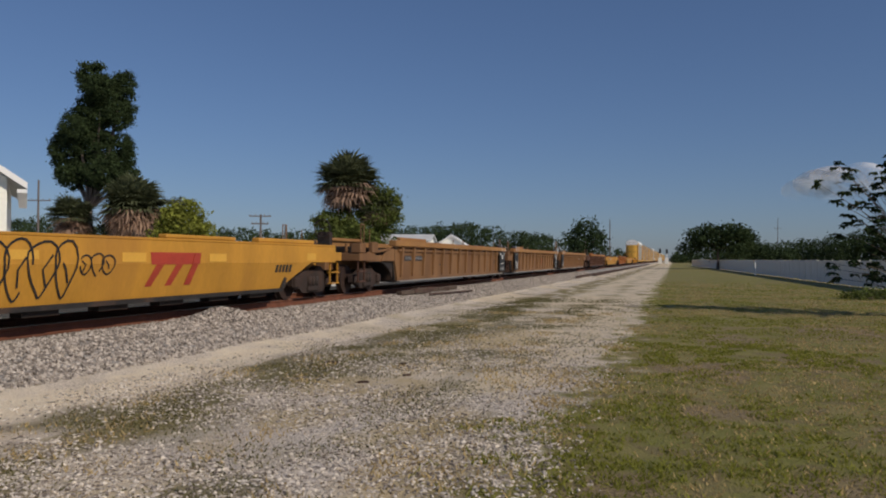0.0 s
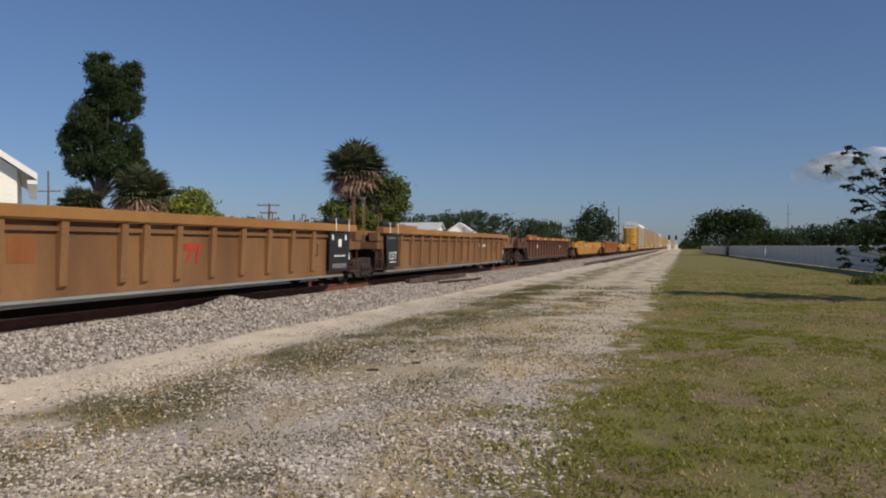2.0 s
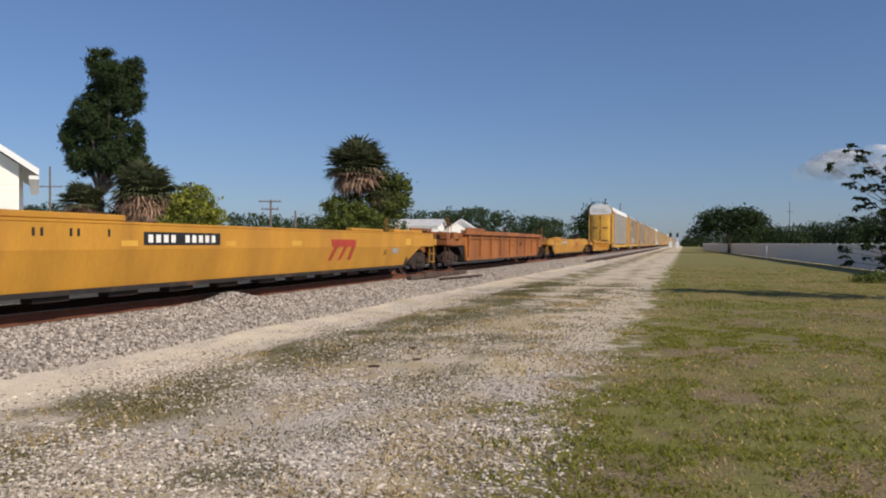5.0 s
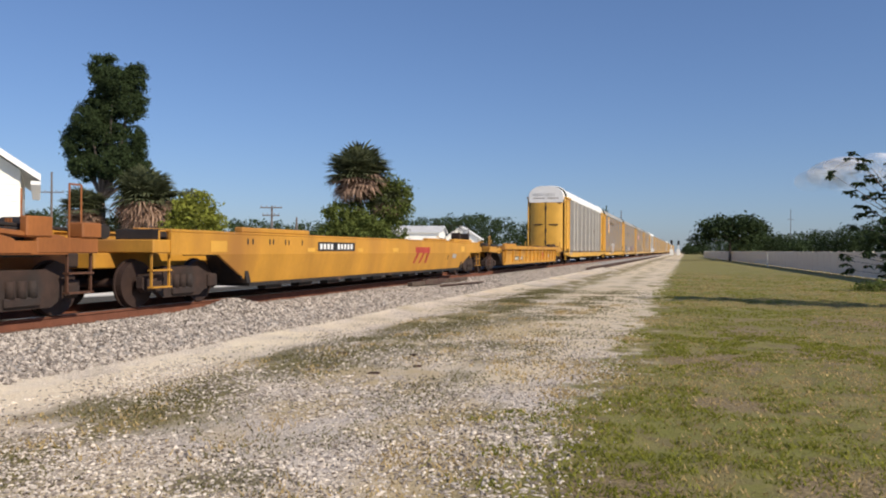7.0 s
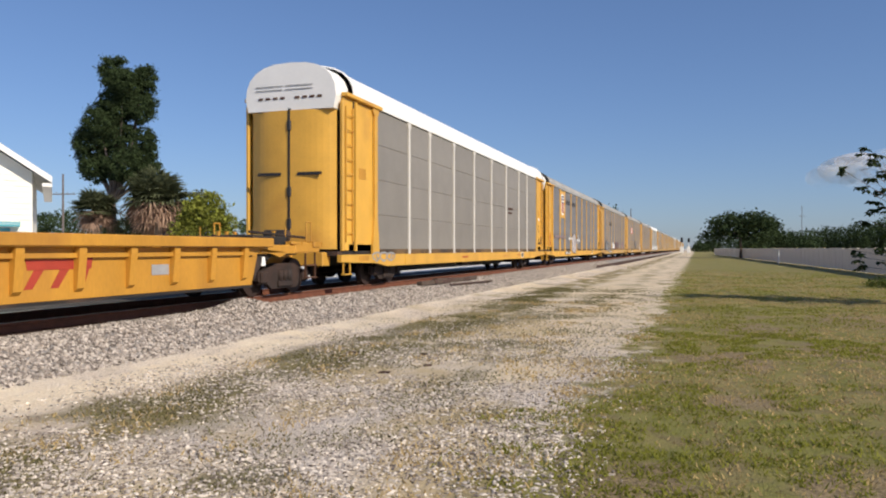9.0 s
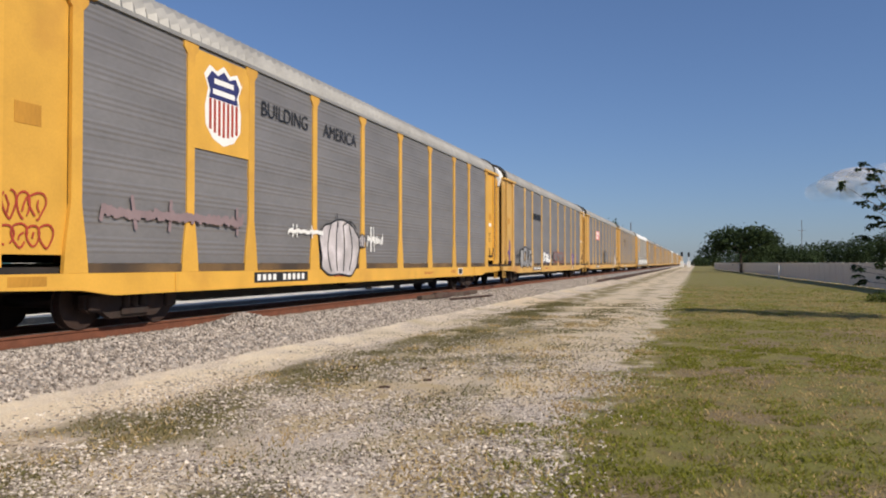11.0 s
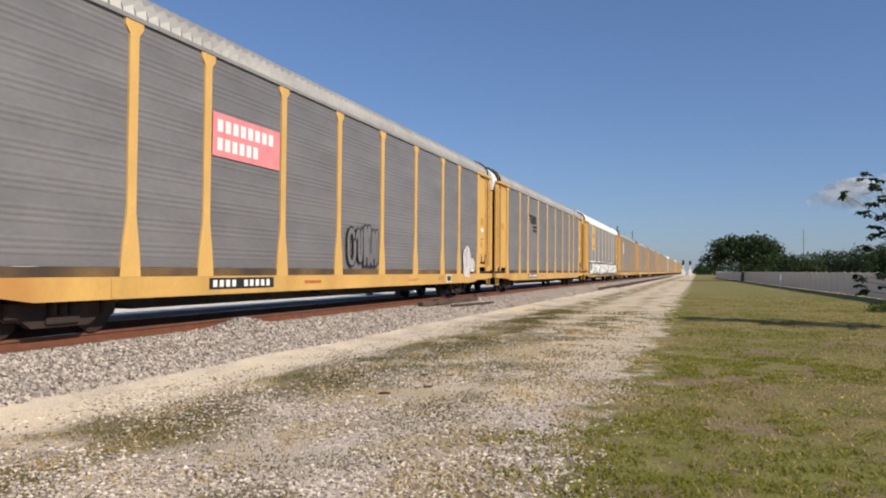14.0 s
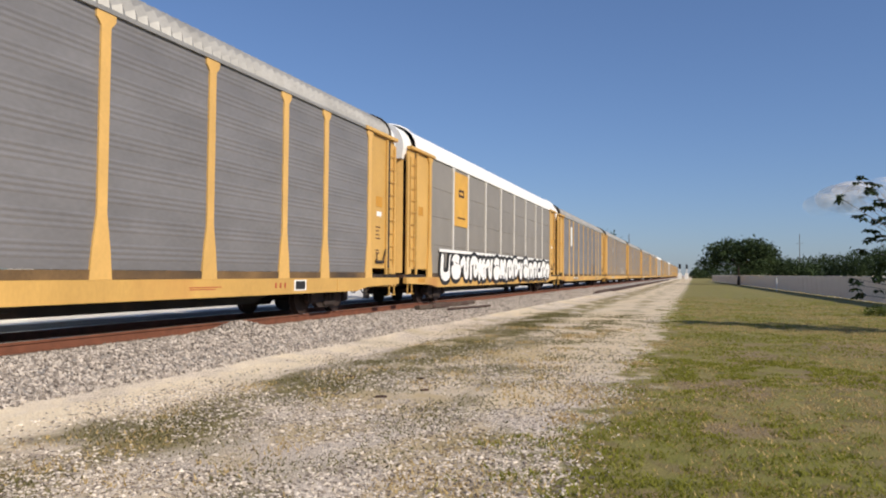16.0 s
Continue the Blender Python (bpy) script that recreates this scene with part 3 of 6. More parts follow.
def hose_mesh():
    b = B()
    pts = [Vector((0.35, -0.5 + 0.12 * i, 0.72 - 0.32 * math.sin(math.pi * i / 8))) for i in range(9)]
    pipe(b, pts, 0.022)
    return mesh_of(b, BLACK_PAINT, True)


HOSE = hose_mesh()


def ladder_mesh(z0, z1, step, width, mat):
    """A ladder in the plane x = 0, rungs along y."""
    b = B()
    for y in (-width / 2, width / 2):
        box(b, -0.015, 0.025, y - 0.02, y + 0.02, z0, z1)
    z = z0 + step * 0.6
    while z < z1 - 0.1:
        tube(b, (0.03, -width / 2, z), (0.03, width / 2, z), 0.014, sides=6)
        z += step
    return mesh_of(b, mat)


def flat_shape(outline, mat, x=0.0, thick=0.004):
    """A thin painted shape in the y-z plane facing +x."""
    return mesh_of(prism(B(), outline, 0, x, x + thick), mat)


def bars(mat, rows):
    """Painted bars in the y-z plane: (y0, y1, z0, z1)."""
    b = B()
    for y0, y1, z0, z1 in rows:
        box(b, 0, 0.004, y0, y1, z0, z1)
    return mesh_of(b, mat)


def letters(text, height, mat):
    """Letters in the y-z plane that read along +y seen from +x, as a mesh."""
    cu = bpy.data.curves.new("letters", "FONT")
    cu.body, cu.size, cu.extrude, cu.align_x = text, height, 0.002, "CENTER"
    ob = bpy.data.objects.new("letters", cu)
    scene.collection.objects.link(ob)
    dg = bpy.context.evaluated_depsgraph_get()
    me = bpy.data.meshes.new_from_object(ob.evaluated_get(dg))
    bpy.data.objects.remove(ob)
    bpy.data.curves.remove(cu)
    me.transform(Matrix(((0, 0, 1, 0), (1, 0, 0, 0), (0, 1, 0, 0), (0, 0, 0, 1))))
    me.materials.clear()
    me.materials.append(mat)
    return me


def ribbon(paths, width, mat, closed=False):
    """Brush strokes: thin flat ribbons in the y-z plane along point lists."""
    b = B()
    for path in paths:
        pts = [Vector((0, *p)) for p in path]
        prev = None
        for i, p in enumerate(pts):
            d = (pts[min(i + 1, len(pts) - 1)] - pts[max(i - 1, 0)]).normalized()
            s = Vector((0, -d.z, d.y)) * width * 0.5
            rise = Vector((0.002 + 0.0002 * i, 0, 0))
            cur = [b.verts.new(p - s + rise), b.verts.new(p + s + rise)]
            if prev:
                b.faces.new((prev[0], cur[0], cur[1], prev[1]))
            prev = cur
    return mesh_of(b, mat)


def scrawl(rng, y0, y1, z0, z1, count, loops=1.3):
    """Rounded looping strokes that fill a box, as spray-painted lettering does."""
    out = []
    w = (y1 - y0) / count
    for i in range(count):
        cy, cz = y0 + w * (i + 0.5), (z0 + z1) / 2
        ry, rz = w * rng.uniform(0.42, 0.62), (z1 - z0) * rng.uniform(0.40, 0.5)
        a0, turn = rng.uniform(0, 6.28), rng.uniform(0.8, loops) * 6.28 * rng.choice((-1, 1))
        bend = rng.uniform(0.1, 0.35)
        pts = []
        for k in range(22):
            a = a0 + turn * k / 21
            pts.append((cy + ry * math.cos(a) + bend * ry * math.sin(2 * a), cz + rz * math.sin(a) * (1 - 0.25 * bend * math.cos(3 * a))))
        out.append(pts)
        if rng.random() < 0.7:
            out.append([(cy + rng.uniform(-0.3, 0.3) * w, cz - rz * rng.uniform(0.2, 0.7)), (cy, cz), (cy + rng.uniform(-0.4, 0.4) * w, cz + rz * rng.uniform(0.2, 0.7))])
    return out


# ---- autorack cars ----
POSTS = (-11.7, -9.0, -7.0, -4.22, -1.42, 1.42, 4.22, 7.0, 9.0, 11.7)
SILL_LOW, DECK, EAVE = 0.56, 1.01, 5.10
SILL_TOP = 0.915
HALF = 14.02


def roof_outline(crown=5.88):
    pts = []
    for i in range(13):
        a = math.pi * i / 12
        pts.append((1.5 * math.copysign(abs(math.cos(a)) ** 0.75, math.cos(a)), EAVE + 0.02 + (crown - EAVE) * math.sin(a) ** 0.85))
    return pts


def corrugated_roof(y0, y1, pitch, depth, crown):
    prof = roof_outline(crown)
    n = int((y1 - y0) / pitch) * 2
    v, f = [], []
    k = len(prof)
    for j in range(n + 1):
        y = y0 + (y1 - y0) * j / n
        d = depth if j % 2 else 0.0
        for x, z in prof:
            v.append((x * (1 - d / 1.5), y, z - d))
    for j in range(n):
        for i in range(k - 1):
            f.append((j * k + i, j * k + i + 1, (j + 1) * k + i + 1, (j + 1) * k + i))
    return v, f


def corrugated_panel(width, z0, z1, ribs):
    """Side sheet in the plane x = 0 with rolled horizontal ribs, in groups of three."""
    zs = [(z0, 0.0)]
    h = (z1 - z0) / ribs
    for i in range(ribs):
        a = z0 + i * h
        zs += [(a + h * 0.30, 0.0)]
        for q in range(3):
            c = a + h * (0.34 + 0.21 * q)
            zs += [(c, 0.0), (c + h * 0.07, 0.0075), (c + h * 0.11, 0.0075), (c + h * 0.18, 0.0)]
    zs.append((z1, 0.0))
    v = [(x, y, z) for z, x in zs for y in (-width / 2, width / 2)]
    f = [(2 * i, 2 * i + 1, 2 * i + 3, 2 * i + 2) for i in range(len(zs) - 1)]
    nv = len(v)
    v += [(-0.03, -width / 2, z0), (-0.03, width / 2, z0), (-0.03, -width / 2, z1), (-0.03, width / 2, z1)]
    f += [(nv + 1, nv, nv + 2, nv + 3), (0, nv, nv + 1, 1), (nv - 2, nv - 1, nv + 3, nv + 2)]
    return v, f


def seam_panel(width, z0, z1):
    b = B()
    step = (z1 - z0) / 4
    outline = [(-0.03, z0)]
    for i in range(4):
        a, c = z0 + i * step + 0.015, z0 + (i + 1) * step - 0.015
        outline += [(-0.012, a - 0.015), (-0.012, a), (0.0, a + 0.004), (0.0, c - 0.004), (-0.016, c + 0.004)]
    outline += [(-0.012, z1), (-0.03, z1)]
    prism(b, outline, 1, -width / 2, width / 2)
    return mesh_of(b, [PANEL_TAUPE])


def post_mesh(mat, slim=False):
    w, wb = (0.07, 0.10) if slim else (0.105, 0.24)
    b = B()
    prism(b, [(-wb, SILL_TOP + 0.002), (wb, SILL_TOP + 0.002), (wb * 0.82, DECK + 0.35), (w, DECK + 0.95), (w, EAVE - 0.22), (w * 2.0, EAVE - 0.10), (w * 2.0, EAVE + 0.01), (-w * 2.0, EAVE + 0.01), (-w * 2.0, EAVE - 0.10), (-w, EAVE - 0.22), (-w, DECK + 0.95), (-wb * 0.82, DECK + 0.35)], 0, 1.44, 1.508)
    return mesh_of(b, mat)


def build_autorack(style, label):
    """style 'ribbed': corrugated sides, grey roof, yellow posts. style 'plain': seamed flat sides, white roof, pale posts."""
    car = thing("autorack_car", label, "railway car", group="autorack cars")
    ribbed = style == "ribbed"
    crown = 5.93 if ribbed else 6.04
    # flat car
    sill = B()
    prism(sill, [(-14.0, SILL_TOP), (14.0, SILL_TOP), (14.0, 0.72), (11.6, 0.66), (10.9, SILL_LOW), (-10.9, SILL_LOW), (-11.6, 0.66), (-14.0, 0.72)], 0, 1.40, 1.515)
    me = mesh_of(sill, YELLOW)
    for turn in (pose(0, 0, 0), FLIP):
        s = part("side_sill", me, None, car, "long yellow side sill", at=turn)
        for y in (-9.4, 9.7):
            part("sill_bracket", box(B(), 1.515, 1.53, y - 0.04, y + 0.04, SILL_LOW + 0.02, SILL_TOP - 0.02), YELLOW, s)
        part("label_plate", bars(YELLOW_WELL, [(-12.9, -12.25, 0.74, 0.88)]), None, s, "small yellow stencilled plate", at=pose(1.516, 0, 0))
        marks = [(-3.2 + 0.12 * i, -3.12 + 0.12 * i, 0.72, 0.79) for i in range(7)] + [(3.6, 4.6, 0.75, 0.765), (3.6, 4.4, 0.71, 0.725), (6.6, 6.66, 0.70, 0.82), (6.8, 6.86, 0.70, 0.82), (7.0, 7.06, 0.70, 0.82)]
        for row in marks if turn is not FLIP else ():
            part("stencil", bars(RED_PAINT, [row]), None, s, at=pose(1.516, 0, 0))
        part("stencil_board", bars(WHITE, [(7.44, 8.01, 0.63, 0.88)]), None, s, "white stencil board", at=pose(1.516, 0, 0))
        part("stencil_block", bars(BLACK_PAINT, [(7.5, 7.95, 0.66, 0.85)]), None, s, at=pose(1.521, 0, 0))
    part("deck", box(B(), -1.40, 1.40, -14.0, 14.0, DECK - 0.12, DECK), DARK_STEEL, car)
    part("centre_sill", prism(B(), [(-13.6, 0.60), (-8.6, 0.60), (-7.6, 0.30), (7.6, 0.30), (8.6, 0.60), (13.6, 0.60), (13.6, DECK - 0.12), (-13.6, DECK - 0.12)], 0, -0.35, 0.35), DARK_STEEL, car)
    bearer = mesh_of(box(B(), -1.38, 1.38, -0.08, 0.08, 0.55, DECK - 0.12), DARK_STEEL)
    for y in np.arange(-9, 9.1, 3.0):
        part("cross_bearer", bearer, None, car, at=pose(0, y, 0))
    b = B()
    tube(b, (1.0, -6.4, 0.58), (1.0, 6.4, 0.58), 0.035, sides=8)
    for y in np.arange(-6, 6.1, 2):
        box(b, 0.97, 1.03, y - 0.02, y + 0.02, 0.58, 0.9)
    part("brake_pipe", b, TRUCK_STEEL, car)
    part("brake_reservoir", tube(B(), (0.75, -1.2, 0.62), (0.75, 0.4, 0.62), 0.2, sides=14), DARK_STEEL, car)
    for y in (-10.0, 10.0):
        add_truck(car, y)
    for y, a in ((HALF, 0), (-HALF, 180)):
        part("coupler", COUPLER, None, car, "rusty knuckle coupler", at=pose(0, y, 0, 0, 0, a))
        part("air_hose", HOSE, None, car, "black brake hose", at=pose(0, y, 0, 0, 0, a))
    # sides
    post = post_mesh(YELLOW if ribbed else PALE_POST, not ribbed)
    wide_post = post_mesh(YELLOW)
    panels = {}
    for a, c in zip(POSTS, POSTS[1:]):
        w = round(c - a - 0.02, 2)
        if w not in panels:
            if ribbed:
                v, f = corrugated_panel(w, DECK + 0.06, EAVE, 9)
                panels[w] = raw_mesh(v, f, GALV)
            else:
                panels[w] = seam_panel(w, DECK + 0.03, EAVE)
        for turn in (pose(0, 0, 0), FLIP):
            part("side_panel", panels[w], None, car, at=turn @ pose(1.472, (a + c) / 2, 0))
    for y in POSTS:
        for turn in (pose(0, 0, 0), FLIP):
            part("post", wide_post if abs(y) > 11 else post, None, car, at=turn @ pose(0, y, 0))
    rail = mesh_of(box(B(), 1.42, 1.498, -11.7, 11.7, SILL_TOP + 0.004, DECK + 0.055), RAIL_GRIME)
    beam = mesh_of(box(B(), 1.40, 1.525, -11.34, 11.34, EAVE + 0.011, EAVE + 0.085), GALV_ROOF if ribbed else WHITE)
    for turn in (pose(0, 0, 0), FLIP):
        part("bottom_rail", rail, None, car, at=turn)
        part("roof_beam", beam, None, car, at=turn)
    # roof
    if ribbed:
        v, f = corrugated_roof(-13.2, 13.2, 0.30, 0.075, crown)
        part("roof", raw_mesh(v, f, GALV_ROOF), None, car, "corrugated grey metal roof")
    else:
        v, f = corrugated_roof(-13.2, 13.2, 2.9, 0.004, crown)
        part("roof", raw_mesh(v, f, WHITE), None, car, "smooth white roof")
    # ends
    for turn in (pose(0, 0, 0), FLIP):
        walls = []
        for sx in (1, -1):
            x0, x1 = sorted((sx * 1.36, sx * 1.44))
            end = B()
            prism(end, [(11.82, DECK + 0.18), (13.40, DECK + 0.18), (13.40, DECK + 0.02), (13.68, DECK + 0.02), (13.68, EAVE - 0.02), (11.82, EAVE - 0.02)], 0, x0, x1)
            walls.append(part("end_wall", end, YELLOW, car, "yellow end bay", at=turn))
        body = walls[0]
        for sx in (-1, 1):
            x0, x1 = sorted((sx * 1.442, sx * 1.50))
            part("stiffener", box(B(), x0, x1, 12.98, 13.08, DECK, EAVE - 0.05), YELLOW, body)
            rear = turn is not FLIP
            x0, x1 = sorted((sx * 1.441, sx * (1.503 if rear else 1.449)))
            # Dark strip laid on the wall, wider and further out at the rear end.
            part("dark_gap", box(B(), x0, x1, 13.085, 13.21 if rear else 13.16, DECK + 0.19, EAVE - 0.06), DARK_STEEL, body, "dark strip beside the ladder")
            x0, x1 = sorted((sx * 1.37, sx * 1.47))
            part("corner_post", box(B(), x0, x1, 13.685, 13.80, DECK, EAVE - 0.12, 0.02), YELLOW, body)
            x0, x1 = sorted((sx * 1.38, sx * 1.56))
            part("eave_bracket", box(B(), x0, x1, 11.35, 13.72, EAVE + 0.0, EAVE + 0.10, 0.01), YELLOW, body, "yellow bracket under the eave")
            x0, x1 = sorted((sx * 1.441, sx * 1.447))
            part("stencil_frame", box(B(), x0, x1, 12.3, 12.75, 3.0, 3.3), YELLOW_WELL, body)
        for k, z in enumerate((2.05, 2.16, 2.27, 2.38, 1.62, 1.70)):
            part("stencil", box(B(), 1.441, 1.446, 12.30, 12.62 - 0.05 * (k % 3), z, z + 0.035), OXIDE, body, "small dark stencil line")
        part("stencil", box(B(), 1.441, 1.446, 12.35, 12.7, 2.72, 2.86), WHITE, body, "small white sticker")
        lever = B()
        box(lever, 1.441, 1.50, 12.25, 12.85, 1.34, 1.42, 0.01)
        tube(lever, (1.49, 12.75, 1.38), (1.49, 12.95, 1.75), 0.02, sides=6)
        tube(lever, (1.49, 12.3, 1.38), (1.49, 12.3, 1.62), 0.018, sides=6)
        part("door_latch", lever, TRUCK_STEEL, body, "rusty latch and lever")
        for sx in (1, -1):
            part("ladder", ladder_mesh(DECK + 0.25, EAVE - 0.25, 0.39, 0.42, YELLOW), None, body, at=pose(sx * 1.47, 13.42, 0, 0, 0, 0 if sx > 0 else 180))
        # door leaves, curved in plan
        for sx in (-1, 1):
            d = B()
            pts = [(sx * (0.02 + 1.24 * i / 8), 14.02 - 0.24 * (i / 8) ** 3) for i in range(9)]
            outline = pts + [(x, y - 0.06) for x, y in reversed(pts)]
            prism(d, outline, 2, DECK + 0.05, EAVE - 0.35)
            part("end_door", d, YELLOW, body, "curved yellow end door leaf")
        tr = B()
        for sx in (-1, 1):
            x0, x1 = sorted((sx * 0.25, sx * 0.95))
            box(tr, x0, x1, 14.0, 14.04, 3.02, 3.10)
        box(tr, -0.025, 0.025, 13.98, 14.04, DECK + 0.1, EAVE - 0.3)
        for z in (1.6, 2.45, 4.2):
            box(tr, -0.06, 0.06, 13.98, 14.06, z, z + 0.28, 0.02)
        part("door_lock", tr, BLACK_PAINT, body, "black lock bar and handles")
        for sx in (-1, 1):
            x0, x1 = sorted((sx * 1.10, sx * 1.355))
            part("end_recess", box(B(), x0, x1, 13.52, 13.60, DECK + 0.03, EAVE - 0.345), DARK_STEEL, body, "dark recess beside the end door")
        # white cap under the roof's end
        prof = roof_outline(crown)
        cap = B()
        cap_pts = [(x * 0.90, z - 0.03) for x, z in prof] + [(-1.28, EAVE - 0.34), (1.28, EAVE - 0.34)]
        prism(cap, cap_pts, 1, 13.2, 13.98)
        part("end_cap", cap, WHITE, body, "white painted roof end")
        hoop = B()
        ring = [(x * 1.01, z + 0.02) for x, z in prof]
        pipe(hoop, [(x, 13.2, z) for x, z in ring], 0.03)
        part("roof_hoop", hoop, DARK_STEEL if ribbed else WHITE, body)
        grime = B()
        box(grime, -1.1, 1.1, 13.80, 14.25, 0.62, 0.98, 0.02)
        part("end_sill", grime, YELLOW, body)
        for sx in (-1, 1):
            steps = B()
            for dy in (13.35, 13.75):
                box(steps, sx * 1.45 - 0.02, sx * 1.45 + 0.02, dy - 0.015, dy + 0.015, 0.40, 0.82)
            box(steps, sx * 1.45 - 0.05, sx * 1.45 + 0.05, 13.33, 13.77, 0.38, 0.41)
            part("corner_step", steps, YELLOW, body)
    return car


# ---- well cars ----
def build_well(name, label, length, top, paint, style, trucks=(True, True), ribs=(), chord=None, shift=0.0):
    """A well car whose box hangs between its trucks. style 'ribbed' has outside posts and a top chord, 'smooth' a plain sloping-ended side."""
    car = thing(name, label, "railway car", group="well cars")
    half = length / 2 - 0.3
    y0, y1 = shift - 8.05, shift + 8.05
    chord = chord or paint
    foot = 0.32
    if style == "ribbed":
        side = [(y0, foot), (y1, foot), (y1 + 0.22, 0.95), (y1 + 0.32, top - 0.20), (y0 - 0.32, top - 0.20), (y0 - 0.22, 0.95)]
        me = mesh_of(prism(B(), side, 0, 1.33, 1.40), paint)
    else:
        sb = B()
        prism(sb, [(-half + 0.8, 0.95), (half - 0.8, 0.95), (half - 0.8, top), (-half + 0.8, top)], 0, 1.36, 1.42)
        low = B()
        prism(low, [(y0 + 0.1, foot), (y1 - 0.1, foot), (y1 + 1.3, 0.949), (y0 - 1.3, 0.949)], 0, 1.36, 1.42)
        for v in low.verts:
            v.co.x -= (0.95 - v.co.z) * 0.254
        low_me = mesh_of(low, paint)
        me = mesh_of(sb, paint)
    for turn in (pose(0, 0, 0), Matrix.Diagonal((-1, 1, 1, 1))):
        s = part("well_side", me, None, car, at=turn)
        if style != "ribbed":
            part("lower_plate", low_me, None, s, "lower plate bent inwards")
        if style == "ribbed":
            rm = B()
            prism(rm, [(1.40, foot + 0.10), (1.47, foot + 0.16), (1.52, top - 0.30), (1.52, top - 0.20), (1.40, top - 0.20)], 1, -0.075, 0.075)
            rib_me = mesh_of(rm, paint)
            for y in ribs:
                part("rib", rib_me, None, s, at=pose(0, y, 0))
            part("top_chord", box(B(), 1.32, 1.58, max(y0 - 0.6, -half + 0.4), min(y1 + 0.6, half - 0.4), top - 0.19, top, 0.015), chord, s, "boxed top chord")
            part("inner_chord", box(B(), 1.40, 1.47, y0, y1, top - 0.36, top - 0.29), paint, s)
            part("bottom_flange", box(B(), 1.36, 1.46, y0 + 0.05, y1 - 0.05, foot - 0.05, foot - 0.004), DARK_STEEL if paint is not OCHRE else GALV_ROOF, s)
            part("raised_guide", box(B(), 1.22, 1.36, y0 + 0.4, y0 + 3.2, top + 0.004, top + 0.12, 0.02), chord, s)
        else:
            part("top_edge", box(B(), 1.28, 1.42, -half + 0.8, half - 0.8, top + 0.002, top + 0.05, 0.01), chord, s)
            part("raised_guide", box(B(), 1.20, 1.40, y0 - 0.4, y0 + 2.6, top + 0.052, top + 0.16, 0.02), chord, s)
            part("raised_guide", box(B(), 1.20, 1.40, 3.6, 5.9, top + 0.052, top + 0.13, 0.02), chord, s)
            part("raised_guide", box(B(), 1.20, 1.40, y1 - 1.2, y1 + 1.5, top + 0.052, top + 0.15, 0.02), chord, s)
            foot_me = mesh_of(box(B(), 1.0, 1.22, -0.35, 0.35, 0.17, foot - 0.005), TRUCK_STEEL)
            for y in np.arange(y0 + 1.2, y1 - 0.8, 1.55):
                part("floor_bearer", foot_me, None, s, at=pose(0, y, 0))
    part("well_floor", box(B(), -1.33, 1.33, y0, y1, 0.262, 0.34), DARK_STEEL, car)
    tall = top + (0.42 if style == "ribbed" else 0.02)
    for sgn, has in ((-1, trucks[0]), (1, trucks[1])):
        turn = pose(0, 0, 0) if sgn > 0 else FLIP
        well = y1 if sgn > 0 else -y0
        e = B()
        box(e, -1.40, 1.40, half - 1.55, half - 0.35, 0.98, 1.22, 0.02)
        box(e, -0.45, 0.45, well, half, 0.70, 0.98, 0.02)
        end = part("end_platform", e, paint, car, "end platform over the truck", at=turn)
        if style == "ribbed":
            for x in (-1.335, 1.335):
                if half - 0.95 > well + 0.5:
                    part("side_beam", box(B(), x - 0.05, x + 0.05, well + 0.25, half - 0.95, 0.96, 1.16, 0.01), paint, end)
                    brace = B()
                    tube(brace, (x, well + 0.35, top - 0.28), (x, half - 1.0, 1.2), 0.045, sides=6)
                    part("brace", brace, paint, end)
            if half - 1.6 > well + 0.5:
                part("inner_frame", box(B(), -1.2, 1.2, well + 0.4, half - 1.58, 0.99, 1.36, 0.02), DARK_STEEL, end)
        b = B()
        prism(b, [(well - 0.05, 0.34), (well + 0.1, 0.34), (well + 0.4, top - 0.25), (well + 0.25, top - 0.25)], 0, -1.33, 1.33)
        part("bulkhead", b, DARK_STEEL, end)
        for x in (-1.3, 1.3):
            b = B()
            for y in (half - 0.86, half - 0.62):
                tube(b, (x, y, 1.2), (x, y, tall), 0.016, sides=6)
            tube(b, (x, half - 0.86, tall), (x, half - 0.62, tall), 0.016, sides=6)
            part("thin_post", tube(B(), (x * 0.9, half - 1.62, 1.2), (x * 0.9, half - 1.62, tall - 0.12), 0.014, sides=6), paint, end)
            part("grab_rail", b, paint, end)
            b = B()
            for y in (half - 0.9, half - 0.42):
                box(b, x - 0.02, x + 0.02, y - 0.015, y + 0.015, 0.36, 1.0)
            box(b, x - 0.06, x + 0.06, half - 0.92, half - 0.40, 0.36, 0.39)
            box(b, x - 0.06, x + 0.06, half - 0.92, half - 0.40, 0.66, 0.69)
            part("step_ladder", b, OXIDE if style == "ribbed" else paint, end)
            b = B()
            s0, s1 = sorted((x * 0.98, x * 1.09))
            box(b, s0, s1, half - 1.75, half - 1.28, 1.222, top - 0.10, 0.02)
            part("corner_bracket", b, paint, end)
            b = B()
            # arched guard over the wheels
            arch = [(well + 0.25, 0.40)] + [(well + 0.40 + max(0.2, half - 1.8 - well) * k / 6, 0.40 + 0.53 * math.sin(math.pi / 2 * min(1, (k + 1) / 4))) for k in range(7)] + [(max(half - 1.3, well + 0.7), 0.952), (max(half - 1.3, well + 0.7), 0.985), (well + 0.2, 0.985)]
            prism(b, arch, 0, x * 0.96, x * 1.0)
            guard = part("wheel_guard", b, DARK_STEEL, end)
            if style == "ribbed" and x > 0:
                spot = well + 0.62
